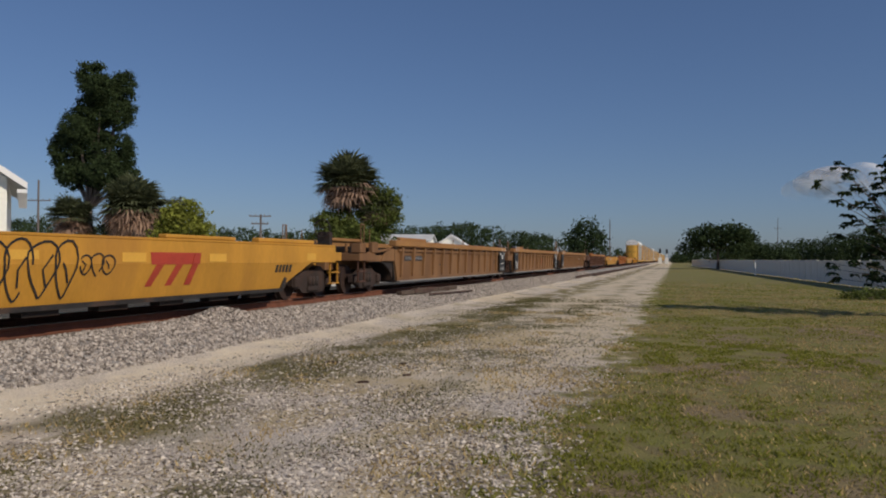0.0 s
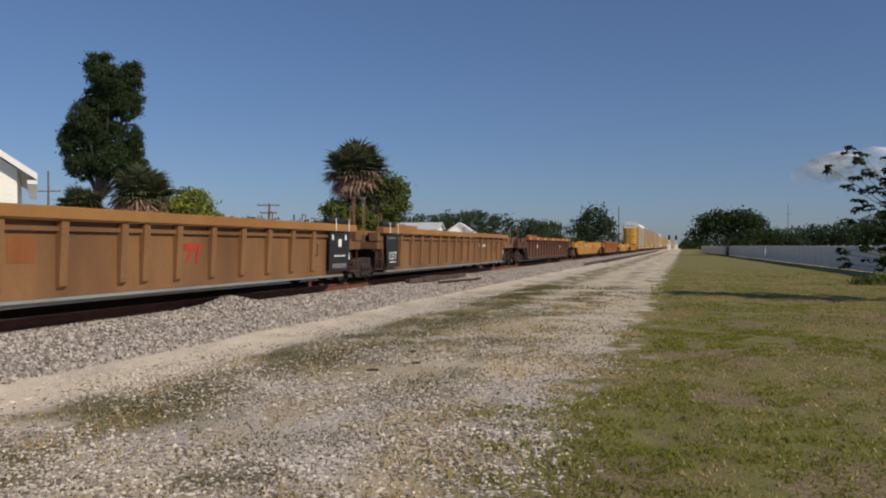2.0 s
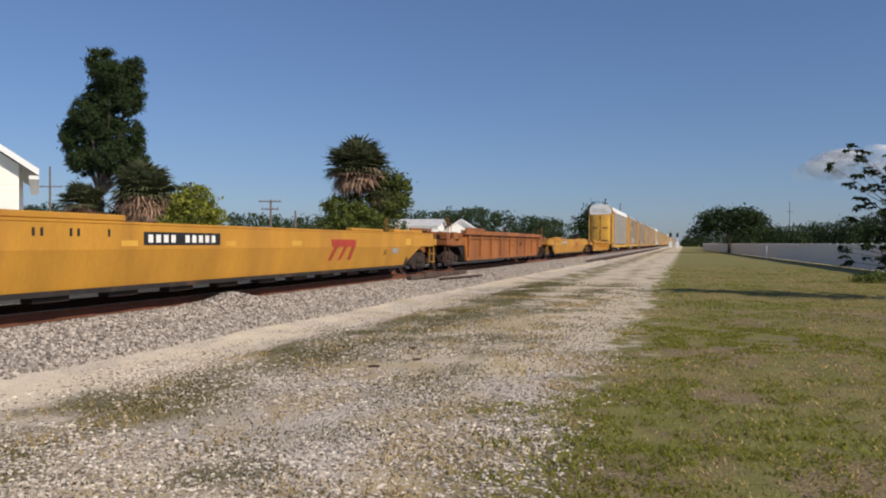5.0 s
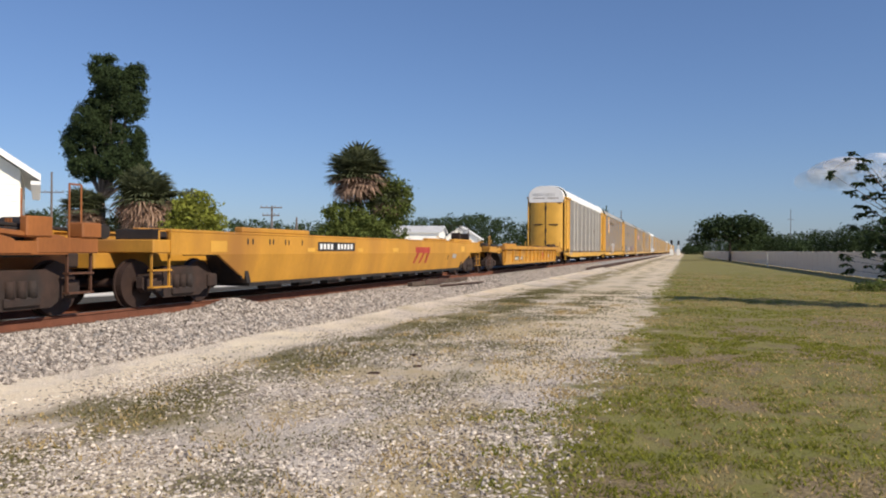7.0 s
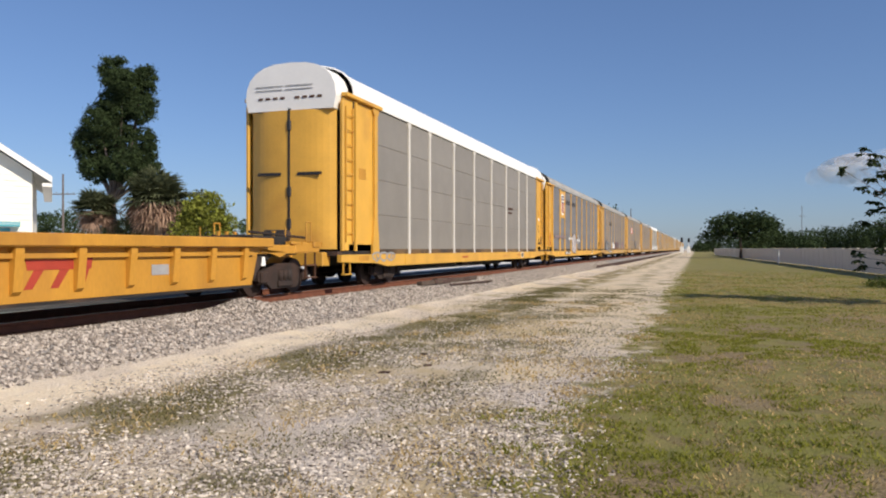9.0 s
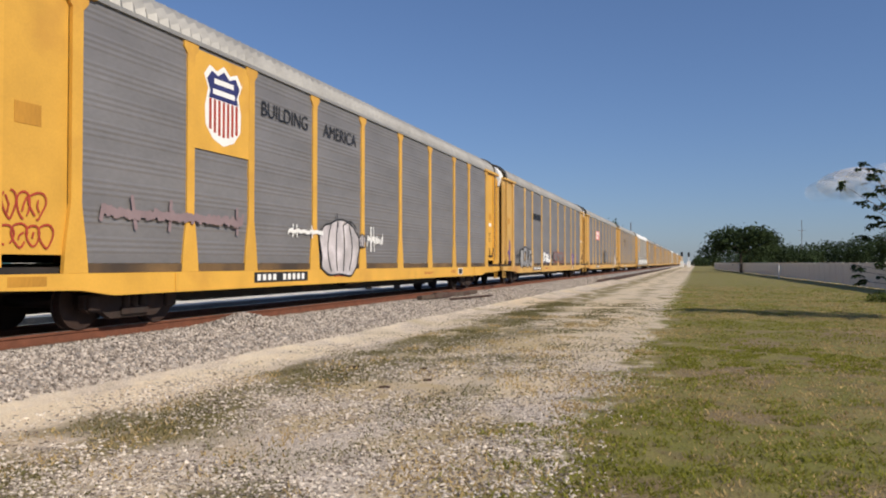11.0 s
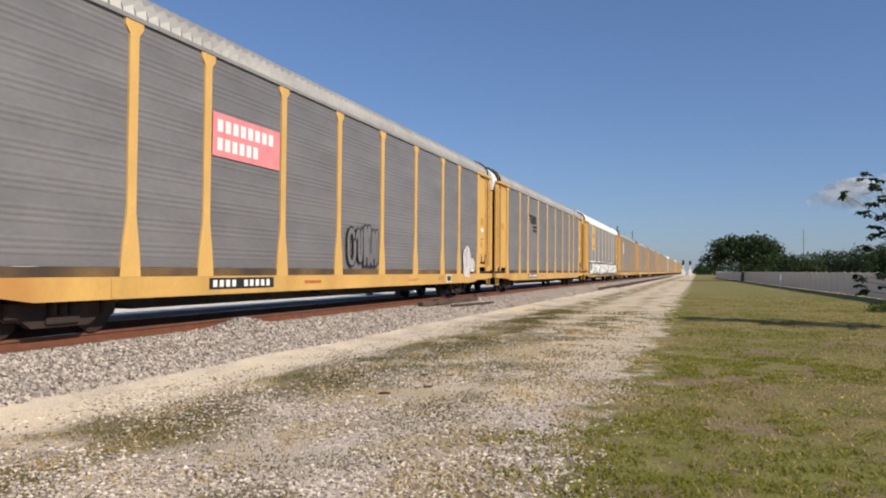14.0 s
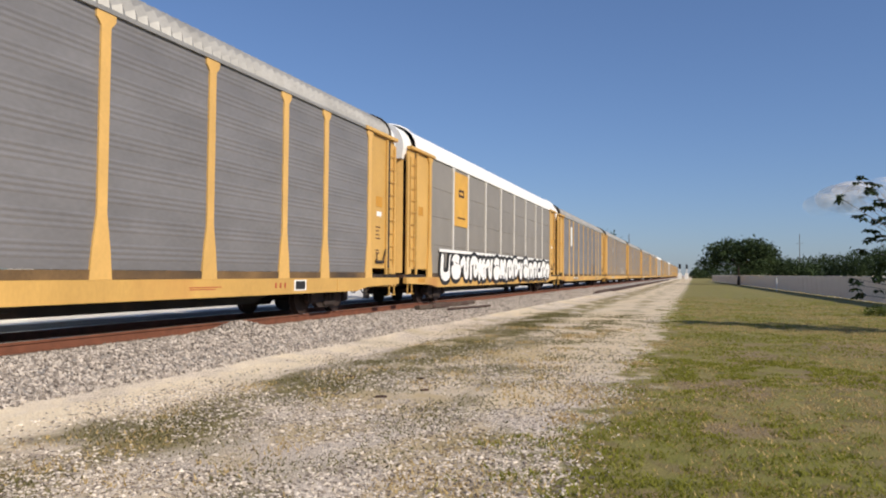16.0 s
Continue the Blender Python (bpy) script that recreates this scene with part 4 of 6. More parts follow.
                part("white_mark", flat_shape([(spot - 0.09, 0.70), (spot + 0.09, 0.70), (spot + 0.055, 0.90), (spot - 0.055, 0.90)], WHITE, 1.302), None, guard, "white painted mark")
        if style == "ribbed":
            for x in (-1.39, 1.39):
                sh = B()
                prism(sh, [(well + 0.34, 0.99), (min(well + 1.5, half - 0.9), 0.99), (min(well + 1.15, half - 1.0), top - 0.42), (well + 0.36, top - 0.24)], 0, x - 0.02, x + 0.02)
                part("shoulder_plate", sh, paint, end, "sloping shoulder plate of the well's end")
                side_box = B()
                box(side_box, min(x * 0.80, x * 1.03), max(x * 0.80, x * 1.03), half - 0.72, half - 0.32, 1.222, top - 0.16, 0.02)
                part("corner_box", side_box, paint, end, "boxed corner post")
                for k in range(3):
                    part("gusset", box(B(), x * 0.55 - 0.03, x * 0.55 + 0.03, half - 1.5 + 0.35 * k, half - 1.42 + 0.35 * k, 1.222, 1.5), paint, end)
            pipe = B()
            tube(pipe, (1.15, well + 0.3, 1.44), (1.15, half - 0.6, 1.34), 0.03, sides=6)
            tube(pipe, (-0.7, half - 1.5, 1.30), (1.2, half - 1.5, 1.30), 0.04, sides=6)
            part("brake_pipe", pipe, TRUCK_STEEL, end)
        part("brake_box", box(B(), -1.1, -0.1, half - 1.3, half - 0.9, 1.222, 1.42, 0.02), DARK_STEEL, end)
        part("brake_cylinder", tube(B(), (0.4, half - 1.2, 1.38), (1.0, half - 1.2, 1.38), 0.15, sides=12), DARK_STEEL, end)
        if has:
            add_truck(car, sgn * (half - 1.55))
        part("coupler", COUPLER, None, car, at=turn @ pose(0, half - 0.2, 0))
    return car


def brake_stand(car, y):
    part("brake_housing", box(B(), 0.0, 0.42, y - 0.09, y + 0.09, 1.222, 1.85, 0.02), TRUCK_STEEL, car, "dark hand brake housing")
    y -= 0.17
    b = B()
    pipe(b, [(0.2 + 0.26 * math.cos(2 * math.pi * i / 14), y, 1.95 + 0.26 * math.sin(2 * math.pi * i / 14)) for i in range(14)], 0.016, closed=True)
    for a in (0.3, 2.4, 4.5):
        tube(b, (0.2, y, 1.95), (0.2 + 0.26 * math.cos(a), y, 1.95 + 0.26 * math.sin(a)), 0.012, sides=5)
    part("brake_wheel", b, TRUCK_STEEL, car, "upright hand brake wheel")


TRAIN = []


def couple(car, front_gap, length):
    """Puts a car into the train: its middle lies this far along the track when 11 seconds have passed."""
    TRAIN.append((car, front_gap + length / 2))
    return car


def spaced(first, step, last):
    return [float(y) for y in np.arange(first, last, step)]


C0 = couple(build_well("well_car", "yellow smooth-sided well car with black graffiti loops", 23.8, 1.36, YELLOW_WELL, "smooth"), -225.3, 23.8)
C1 = couple(build_well("well_car", "dirty ochre ribbed well car, end unit of a set", 20.9, 1.66, OCHRE, "ribbed", (True, False), ribs=spaced(-6.35, 1.19, 9.3), chord=SUNLIT_OCHRE, shift=1.42), -201.5, 20.9)
C2 = couple(build_well("well_car", "dirty ochre ribbed well car, middle unit with black panels", 20.1, 1.66, OCHRE, "ribbed", (False, False), ribs=spaced(-7.4, 1.14, -1.0) + [-0.42, 0.12] + spaced(1.02, 1.06, 8.1), chord=SUNLIT_OCHRE, shift=0.1), -180.6, 20.1)
C3 = couple(build_well("well_car", "dirty ochre ribbed well car with a red logo", 20.6, 1.66, OCHRE, "ribbed", (False, True), ribs=spaced(-7.85, 1.04, 7.0), chord=SUNLIT_OCHRE, shift=-1.05), -160.5, 20.6)
C4 = couple(build_well("well_car", "oxide brown ribbed well car with yellow top marks", 23.1, 1.64, OXIDE, "ribbed", ribs=spaced(-7.75, 1.02, 8.0), chord=ORANGE_BROWN), -139.9, 23.1)
C5 = couple(build_well("well_car", "faded yellow smooth-sided well car", 23.7, 1.36, YELLOW_WELL, "smooth"), -116.8, 23.7)
C6 = couple(build_well("well_car", "orange brown ribbed well car", 23.0, 1.62, ORANGE_BROWN, "ribbed", ribs=spaced(-7.9, 2.01, 8.4)), -93.1, 23.0)
C7 = couple(build_well("well_car", "bright yellow smooth-sided well car with red logo strokes", 23.8, 1.36, YELLOW_WELL, "smooth"), -70.1, 23.8)
C8 = couple(build_well("well_car", "bright yellow low ribbed well car", 23.5, 1.30, YELLOW_WELL, "ribbed", ribs=[-7.9, -6.09, -4.29, -2.48, -1.25, -0.12, 1.12, 2.17, 3.3, 4.4, 5.5, 6.6, 7.7]), -46.2, 23.5)
# shared trucks under the joints of the three-unit set
add_truck(C2, -9.75)
add_truck(C2, 10.35)
for c, y in ((C1, -9.7), (C4, -11.0), (C8, -11.2), (C7, 11.1)):
    brake_stand(c, y)

for y in (9.2, 9.9):
    loop = B()
    for dy in (0.0, 0.13):
        tube(loop, (1.25, y + dy, 1.2), (1.25, y + dy, 2.48), 0.016, sides=6)
    tube(loop, (1.25, y, 2.48), (1.25, y + 0.13, 2.48), 0.016, sides=6)
    part("tall_loop", loop, OCHRE, C2, "tall narrow grab loop at the car's end")

PITCH = 28.66
AR0 = -22.7
RIBBED = build_autorack("ribbed", "yellow autorack car with ribbed grey sides and roof")
PLAIN = build_autorack("plain", "autorack car with seamed taupe sides and white roof")
RACKS = []
for k in range(20):
    if k in (0, 5, 11, 14):
        car = PLAIN if k == 0 else copy_thing(PLAIN, pose(0, 0, 0))
    else:
        car = RIBBED if k == 1 else copy_thing(RIBBED, pose(0, 0, 0))
    RACKS.append(car)
    couple(car, AR0 + k * PITCH, PITCH)
# the paint of the posts on most of the cars has faded
faded = post_mesh(FADED_POST)
for car in [c for i, c in enumerate(RACKS) if i > 1 and i not in (5, 11, 14)]:
    for ob in car.children:
        if ob.name.split(".")[0] == "post":
            ob.data = faded
worn = {}
for car in [c for i, c in enumerate(RACKS) if i > 1]:
    for ob in car.children_recursive:
        if ob.type == "MESH" and ob.data.materials and ob.data.materials[0] == YELLOW:
            if ob.data not in worn:
                worn[ob.data] = ob.data.copy()
                worn[ob.data].materials[0] = FADED_YELLOW
            ob.data = worn[ob.data]


# ---- plants ----
RIGHT = Vector((0.953, 0.303, 0))
AHEAD = Vector((-0.303, 0.953, 0))


def foliage(lobes, leaf, density, seed, mat, flat=0.0, hang=0.0, tufts=0):
    """A crown as many small leaves set in uneven lobes: (centre, radii). Leaves gather in sprays near the lobes' skins."""
    rng = np.random.default_rng(seed)
    vs = []
    for c, r in lobes:
        r = np.array(r)
        area = 4.2 * (r[0] * r[1] + r[1] * r[2] + r[0] * r[2])
        sprays = max(10, int(area * density / 14))
        d = rng.normal(size=(sprays, 3))
        d /= np.linalg.norm(d, axis=1)[:, None]
        lump = np.array([1 + 0.38 * noise.noise((q[0] * 2.1 + seed, q[1] * 2.1, q[2] * 2.1)) for q in d])
        rad = lump * (1 - 0.55 * rng.random(sprays) ** 2.2)
        s = np.array(c) + d * r * rad[:, None]
        if tufts:
            # sprays draw together into separate tufts
            m = max(6, int(sprays / tufts))
            heart = s[rng.integers(0, sprays, m)]
            near = np.argmin(((s[:, None, :] - heart[None]) ** 2).sum(-1), axis=1)
            s = heart[near] + (s - heart[near]) * 0.62
        k = 14
        p = s[:, None, :] + rng.normal(0, leaf * 1.5, (sprays, k, 3)) * np.array((1, 1, 0.8))
        vs.append(p.reshape(-1, 3))
    p = np.concatenate(vs)
    k = len(p)
    n = rng.normal(size=(k, 3)) + np.array((0, 0, flat))
    n /= np.linalg.norm(n, axis=1)[:, None]
    u = np.cross(n, rng.normal(size=(k, 3)))
    u /= np.linalg.norm(u, axis=1)[:, None]
    if hang:
        u = u * (1 - hang) + np.array((0, 0, -hang))
    w = np.cross(n, u)
    size = leaf * rng.uniform(0.55, 1.35, k)[:, None]
    quad = np.stack([p - u * size, p + w * size * 0.45, p + u * size, p - w * size * 0.45], 1)
    return raw_mesh(quad.reshape(-1, 3), np.arange(4 * k).reshape(-1, 4), mat)


def limb(bm, pts, r0, r1, sides=8):
    for i, (p, q) in enumerate(zip(pts, pts[1:])):
        a = r0 + (r1 - r0) * i / (len(pts) - 1)
        b = r0 + (r1 - r0) * (i + 1) / (len(pts) - 1)
        tube(bm, p, q, a, b, sides)
    return bm


def at_view(base, r, u, d=0.0):
    """A point r metres to the side of a plant's foot, u up, d behind."""
    p = Vector((base[0], base[1], 0)) + RIGHT * r + AHEAD * d
    return (p.x - base[0], p.y - base[1], u)


def broad_tree(name, label, base, lobes, leaf, density, mat, seed, trunk_r=0.2, lean=0.0, fork=0.45, flat=0.0, slim=1.0, tufts=0):
    """lobes: (side, height, behind, radius across, radius up)."""
    tree = thing(name, label, "tree", pose(base[0], base[1], ground_z(base[0])))
    cs = [(at_view(base, r, u, d), (ra * slim, ra * slim, ru * slim)) for r, u, d, ra, ru in lobes]
    top = max(c[0][2] for c in cs)
    b = B()
    f = Vector((at_view(base, lean, top * fork)))
    limb(b, [Vector((0, 0, -0.1)), f * 0.5 + Vector((0.06, -0.04, 0)), f], trunk_r, trunk_r * 0.6, 10)
    for c, r in cs:
        c = Vector(c)
        mid = f.lerp(c, 0.5) + Vector((0.1, 0.05, -0.12))
        limb(b, [f, mid, c], trunk_r * 0.5, trunk_r * 0.12, 6)
    part("trunk", b, BARK, tree, "grey brown trunk and limbs", smooth=True)
    part("crown", foliage(cs, leaf, density, seed, mat, flat, tufts=tufts), None, tree)
    return tree


def px_lobes(foot_px, horizon, scale, rows):
    return [((x - foot_px) / scale, 1.7 + (horizon - y) / scale, d, rx / scale, ry / scale) for x, y, d, rx, ry in rows]


broad_tree("cedar_tree", "tall dark green cedar tree with a ragged crown", (-29.19, 32.68),
           px_lobes(183, 441, 33.75, [(185, 125, 0, 28, 26), (236, 142, 0.2, 24, 30), (208, 150, -0.4, 36, 26), (185, 190, 0.3, 40, 34), (232, 192, 0, 30, 26), (165, 222, -0.3, 34, 30), (140, 255, 0.2, 33, 34),
                                      (152, 298, 0, 30, 26), (200, 252, 0.5, 44, 40), (212, 296, -0.3, 40, 28), (250, 262, 0, 13, 34), (246, 294, 0.2, 20, 20)]),
           0.065, 760, LEAF_CEDAR, 21, 0.24, fork=0.38, slim=0.93, tufts=11)


def fan_palm(name, label, base, height, radius, seed, skirt=0.5, droop=0.0, trunk=0.2):
    rng = np.random.default_rng(seed)
    palm = thing(name, label, "palm tree", pose(base[0], base[1], ground_z(base[0])))
    b = B()
    limb(b, [Vector((0.05, 0, -0.1)), Vector((0.1, 0.05, height * 0.5)), Vector((0, 0, height))], trunk * 1.1, trunk, 10)
    part("trunk", b, BARK, palm, "rough palm trunk", smooth=True)

    def fronds(count, low, high, mat, size, sag):
        v, f = [], []
        for i in range(count):
            a = i * 2.39996 + rng.uniform(-0.3, 0.3)
            e = math.asin(rng.uniform(math.sin(low), math.sin(high)))
            out = Vector((math.cos(a) * math.cos(e), math.sin(a) * math.cos(e), math.sin(e)))
            stem = out * size * rng.uniform(0.42, 0.62) + Vector((0, 0, -sag * size * 0.2))
            side = out.cross(Vector((0, 0, 1)))
            side = side.normalized() if side.length > 0.05 else Vector((1, 0, 0))
            up = side.cross(out).normalized()
            root = Vector((0, 0, height))
            c = root + stem
            k = len(v)
            v += [root + side * 0.03, root - side * 0.03, c - side * 0.015, c + side * 0.015]
            f.append((k, k + 1, k + 2, k + 3))
            for j in range(15):
                g = -1.9 + 3.8 * j / 14 + rng.uniform(-0.05, 0.05)
                d = (out * math.cos(g) + side * math.sin(g)) * size * rng.uniform(0.48, 0.62)
                tip = c + d + Vector((0, 0, -size * (0.04 + sag * 0.22) * rng.uniform(0.2, 1.8))) + up * 0.1 * size * abs(g) * 0.5
                mid = c + d * 0.55 + up * 0.05 * size
                w = (side * math.cos(g) - out * math.sin(g)) * size * 0.038
                k = len(v)
                v += [c, mid - w, tip, mid + w]
                f.append((k, k + 1, k + 2, k + 3))
        return raw_mesh(v, f, mat)
    part("crown", fronds(90, -0.25, 1.5, LEAF_PALM, radius, 0.03 + droop * 0.4), None, palm, "green fan fronds")
    part("dead_skirt", fronds(int(34 * skirt), -0.95, 0.05, LEAF_DEAD, radius * 0.9, 0.45), None, palm, "hanging dead brown fronds")
    return palm


fan_palm("cabbage_palm", "tall fan palm with a skirt of dead fronds", (-20.45, 45.95), 6.5, 2.25, 31, 1.3)
fan_palm("cabbage_palm", "shorter fan palm crowded by shrubs", (-18.7, 46.6), 4.9, 1.5, 35, 1.0, 0.5)
fan_palm("cabbage_palm", "short fan palm with many dead fronds", (-25.6, 31.7), 4.1, 1.8, 32, 2.2, 0.4)
fan_palm("cabbage_palm", "short grey green fan palm", (-28.6, 30.8), 3.6, 1.25, 33, 0.8, 0.2)
fan_palm("cabbage_palm", "low fan palm among shrubs", (-26.6, 32.9), 3.3, 1.4, 34, 1.0, 0.3)
broad_tree("shrub", "bright yellow green leafy shrub", (-22.1, 30.75), px_lobes(345, 445, 37.5, [(345, 358, 0, 26, 20), (325, 375, 0, 26, 24), (368, 385, 0, 26, 26), (345, 400, 0.3, 40, 30), (385, 405, 0, 16, 22), (310, 405, 0.3, 26, 30)]), 0.10, 110, LEAF_BRIGHT, 41, 0.07, fork=0.25, tufts=7)
broad_tree("shrub", "dull olive shrub under the palms", (-26.0, 33.5), px_lobes(235, 445, 34.5, [(285, 360, 0, 22, 26), (230, 380, 0, 40, 30), (180, 400, 0, 40, 26), (290, 405, 0, 30, 30), (130, 405, 0, 26, 20)]), 0.10, 90, leaf_material("olive_shrub_leaves", (0.10, 0.105, 0.05)), 42, 0.06, fork=0.25)
broad_tree("shrub", "dense green shrub around the palm's foot", (-20.3, 45.6), px_lobes(640, 445, 28, [(605, 385, 0, 34, 24), (650, 385, 0.6, 44, 26), (700, 375, 0, 34, 34), (640, 405, -0.5, 50, 24), (712, 345, 0, 22, 30), (690, 330, 0.3, 26, 26), (722, 365, 0, 20, 22), (595, 412, 0, 26, 20), (670, 425, 0, 60, 24)]), 0.12, 90, LEAF_MID, 43, 0.12, fork=0.25, tufts=7)
broad_tree("far_tree", "rounded dark tree beyond the railway", (-16.8, 152.1), px_lobes(1050, 418, 9.0, [(1050, 362, 0, 22, 16), (1030, 378, 0, 18, 16), (1068, 382, 0, 20, 18), (1050, 395, 0, 34, 20)]), 0.34, 9, LEAF_FAR, 44, 0.3)
broad_tree("spreading_tree", "spreading flat-topped tree by the fence", (7.75, 150.0), px_lobes(1288, 445, 9.1, [(1292, 394, 0, 36, 9), (1258, 402, 0, 28, 8), (1318, 402, 0, 26, 10), (1275, 412, 0, 34, 12), (1312, 416, 0, 30, 14), (1250, 424, 1, 22, 12), (1340, 412, 2, 26, 14)]), 0.34, 11, LEAF_FAR, 45, 0.26, fork=0.5, flat=1.0)


def umbrella_leaf_tree(base, seed):
    """A slim tree with big drooping leaf clusters at the ends of bare twigs."""
    rng = np.random.default_rng(seed)
    tree = thing("broadleaf_tree", "slender tree with large drooping dark leaves", "tree", pose(base[0], base[1], 0))
    b = B()
    limb(b, [Vector((0, 0, -0.1)), Vector((0.05, 0.02, 1.0)), Vector((-0.05, 0, 2.0))], 0.10, 0.07, 8)
    v, f = [], []
    ends = []
    for i in range(170):
        a = rng.uniform(0, 6.28)
        z = 1.0 + 4.1 * rng.random() ** 0.8
        r = rng.uniform(0.25, 1.0) * 2.4 * math.sin(math.pi * min(1.0, 0.28 + z / 7.2)) ** 0.7
        ends.append(Vector((r * math.cos(a), r * math.sin(a), z)))
    for r, u in ((-2.75, 4.05), (-2.2, 4.75), (-2.0, 4.3), (-2.35, 3.75), (-1.7, 3.45), (-2.15, 3.55), (-1.3, 4.4), (-1.75, 4.55), (-1.0, 3.0), (-1.4, 2.6), (-0.8, 4.9), (-0.9, 2.1), (-1.7, 3.9), (-1.5, 1.5), (-1.0, 1.2)):
        ends.append(Vector(at_view(base, r, u, rng.uniform(-0.5, 0.5))))
    for e in ends:
        root = Vector((-0.05, 0, min(2.0, e.z * 0.55)))
        mid = root.lerp(e, 0.55) + Vector((0, 0, 0.12))
        limb(b, [root, mid, e], 0.018, 0.005, 5)
        for _ in range(3):
            c = e + Vector(rng.normal(0, 0.085, 3))
            for j in range(11):
                g = rng.uniform(0, 6.28)
                d = Vector((math.cos(g), math.sin(g), rng.uniform(-0.55, 0.12))) * rng.uniform(0.11, 0.21)
                w = Vector((-math.sin(g), math.cos(g), rng.uniform(-0.3, 0.3))) * 0.06
                k = len(v)
                v += [c, c + d * 0.6 - w, c + d + Vector((0, 0, -0.05)), c + d * 0.6 + w]
                f.append((k, k + 1, k + 2, k + 3))
    part("trunk", b, BARK, tree, smooth=True)
    part("crown", raw_mesh(v, f, LEAF_BROAD), None, tree, "clusters of large drooping leaves")
    return tree


umbrella_leaf_tree((7.0, 26.4), 51)
broad_tree("hedge_bush", "low dark bush at the fence's foot", (8.4, 38.0), [(0, 0.22, 0, 0.9, 0.28), (0.9, 0.18, 0, 0.7, 0.24), (-0.8, 0.15, 0, 0.6, 0.2)], 0.07, 120, LEAF_MID, 52, 0.04, fork=0.3)


def far_woods(name, label, profile, depth, seed, mat=LEAF_FAR):
    """A belt of far trees: crowns whose tops follow a profile of bearing and height."""
    rng = np.random.default_rng(seed)
    lobes = []
    xs = [p[0] for p in profile]
    s = 1350.0 / depth
    x = xs[0]
    while x < xs[-1]:
        top = float(np.interp(x, xs, [p[1] for p in profile])) + rng.uniform(0, 6)
        d = depth * rng.uniform(0.92, 1.1)
        k = (x - 784) / 1350.0
        c = (RIGHT * k + AHEAD) * d
        hgt = max(2.2, 1.7 + (445 - top) / s * d / depth)
        rad = rng.uniform(1.6, 2.9)
        for z in (hgt - rad * 0.75, hgt * 0.45, 0.9):
            if z > 0.4:
                lobes.append(((c.x + rng.uniform(-1, 1), c.y + rng.uniform(-1, 1), z), (rad * 1.15, rad * 1.15, rad * 0.8)))
        x += rng.uniform(9, 20)
    me = foliage(lobes, 0.30 * depth / 170, 5.5 * (170 / depth) ** 2, seed, mat)
    return solid(name, me, None, label, "trees", kind="stuff")


far_woods("far_woods", "belt of dark trees along the horizon", [(-160, 380), (0, 384), (110, 378), (130, 388), (300, 390), (450, 394), (520, 400), (600, 394), (740, 386), (790, 382), (842, 378), (872, 386), (935, 396), (1000, 404)], 170, 61)
far_woods("far_woods", "far belt of trees beside the railway", [(960, 402), (1040, 408), (1085, 416), (1128, 428)], 400, 63)
far_woods("far_woods", "far belt of trees beyond the crossing", [(1216, 432), (1240, 424), (1300, 424), (1340, 426)], 430, 64)
far_woods("far_woods", "belt of dark trees behind the pale fence", [(1312, 416), (1345, 404), (1372, 408), (1392, 420), (1425, 408), (1455, 404), (1475, 408), (1500, 398), (1560, 392), (1640, 380), (1800, 370)], 150, 62)


# ---- fence ----
def fence_x(y):
    return 11.5 - 0.035 * (y - 52.0)


def make_fence():
    fence = thing("fence", "long off-white panel fence along the grass", "fence", kind="structure")
    panel = B()
    box(panel, -0.02, 0.02, -1.18, 1.18, 0.06, 1.68)
    for i in range(11):
        y = -1.1 + i * 0.22
        box(panel, -0.032, -0.022, y - 0.098, y + 0.098, 0.10, 1.64)
    box(panel, -0.04, 0.03, -1.18, 1.18, 1.682, 1.73)
    pm = mesh_of(panel, FENCE_MAT)
    post = mesh_of(box(B(), -0.06, 0.06, -0.06, 0.06, -0.05, 1.76, 0.01), FENCE_MAT)
    for i in range(92):
        y = 12 + i * 2.44
        part("fence_panel", pm, None, fence, at=pose(fence_x(y), y, random.uniform(-0.02, 0.02), 0, 0, 2.0))
        part("fence_post", post, None, fence, at=pose(fence_x(y + 1.22), y + 1.22, 0, 0, 0, 2.0))


make_fence()
b = B()
tube(b, (0, 0, -0.05), (0, 0, 1.42), 0.06, sides=10)
tube(b, (0, 0, 1.42), (0, 0, 1.47), 0.065, 0.03, sides=10)
marker = solid("marker_post", b, WHITE, "plain white marker post in the grass", "post", pose(8.75, 92.5, 0), group="marker posts")
copy_thing(marker, pose(7.6, 150.0, 0, 0, 0, 20))


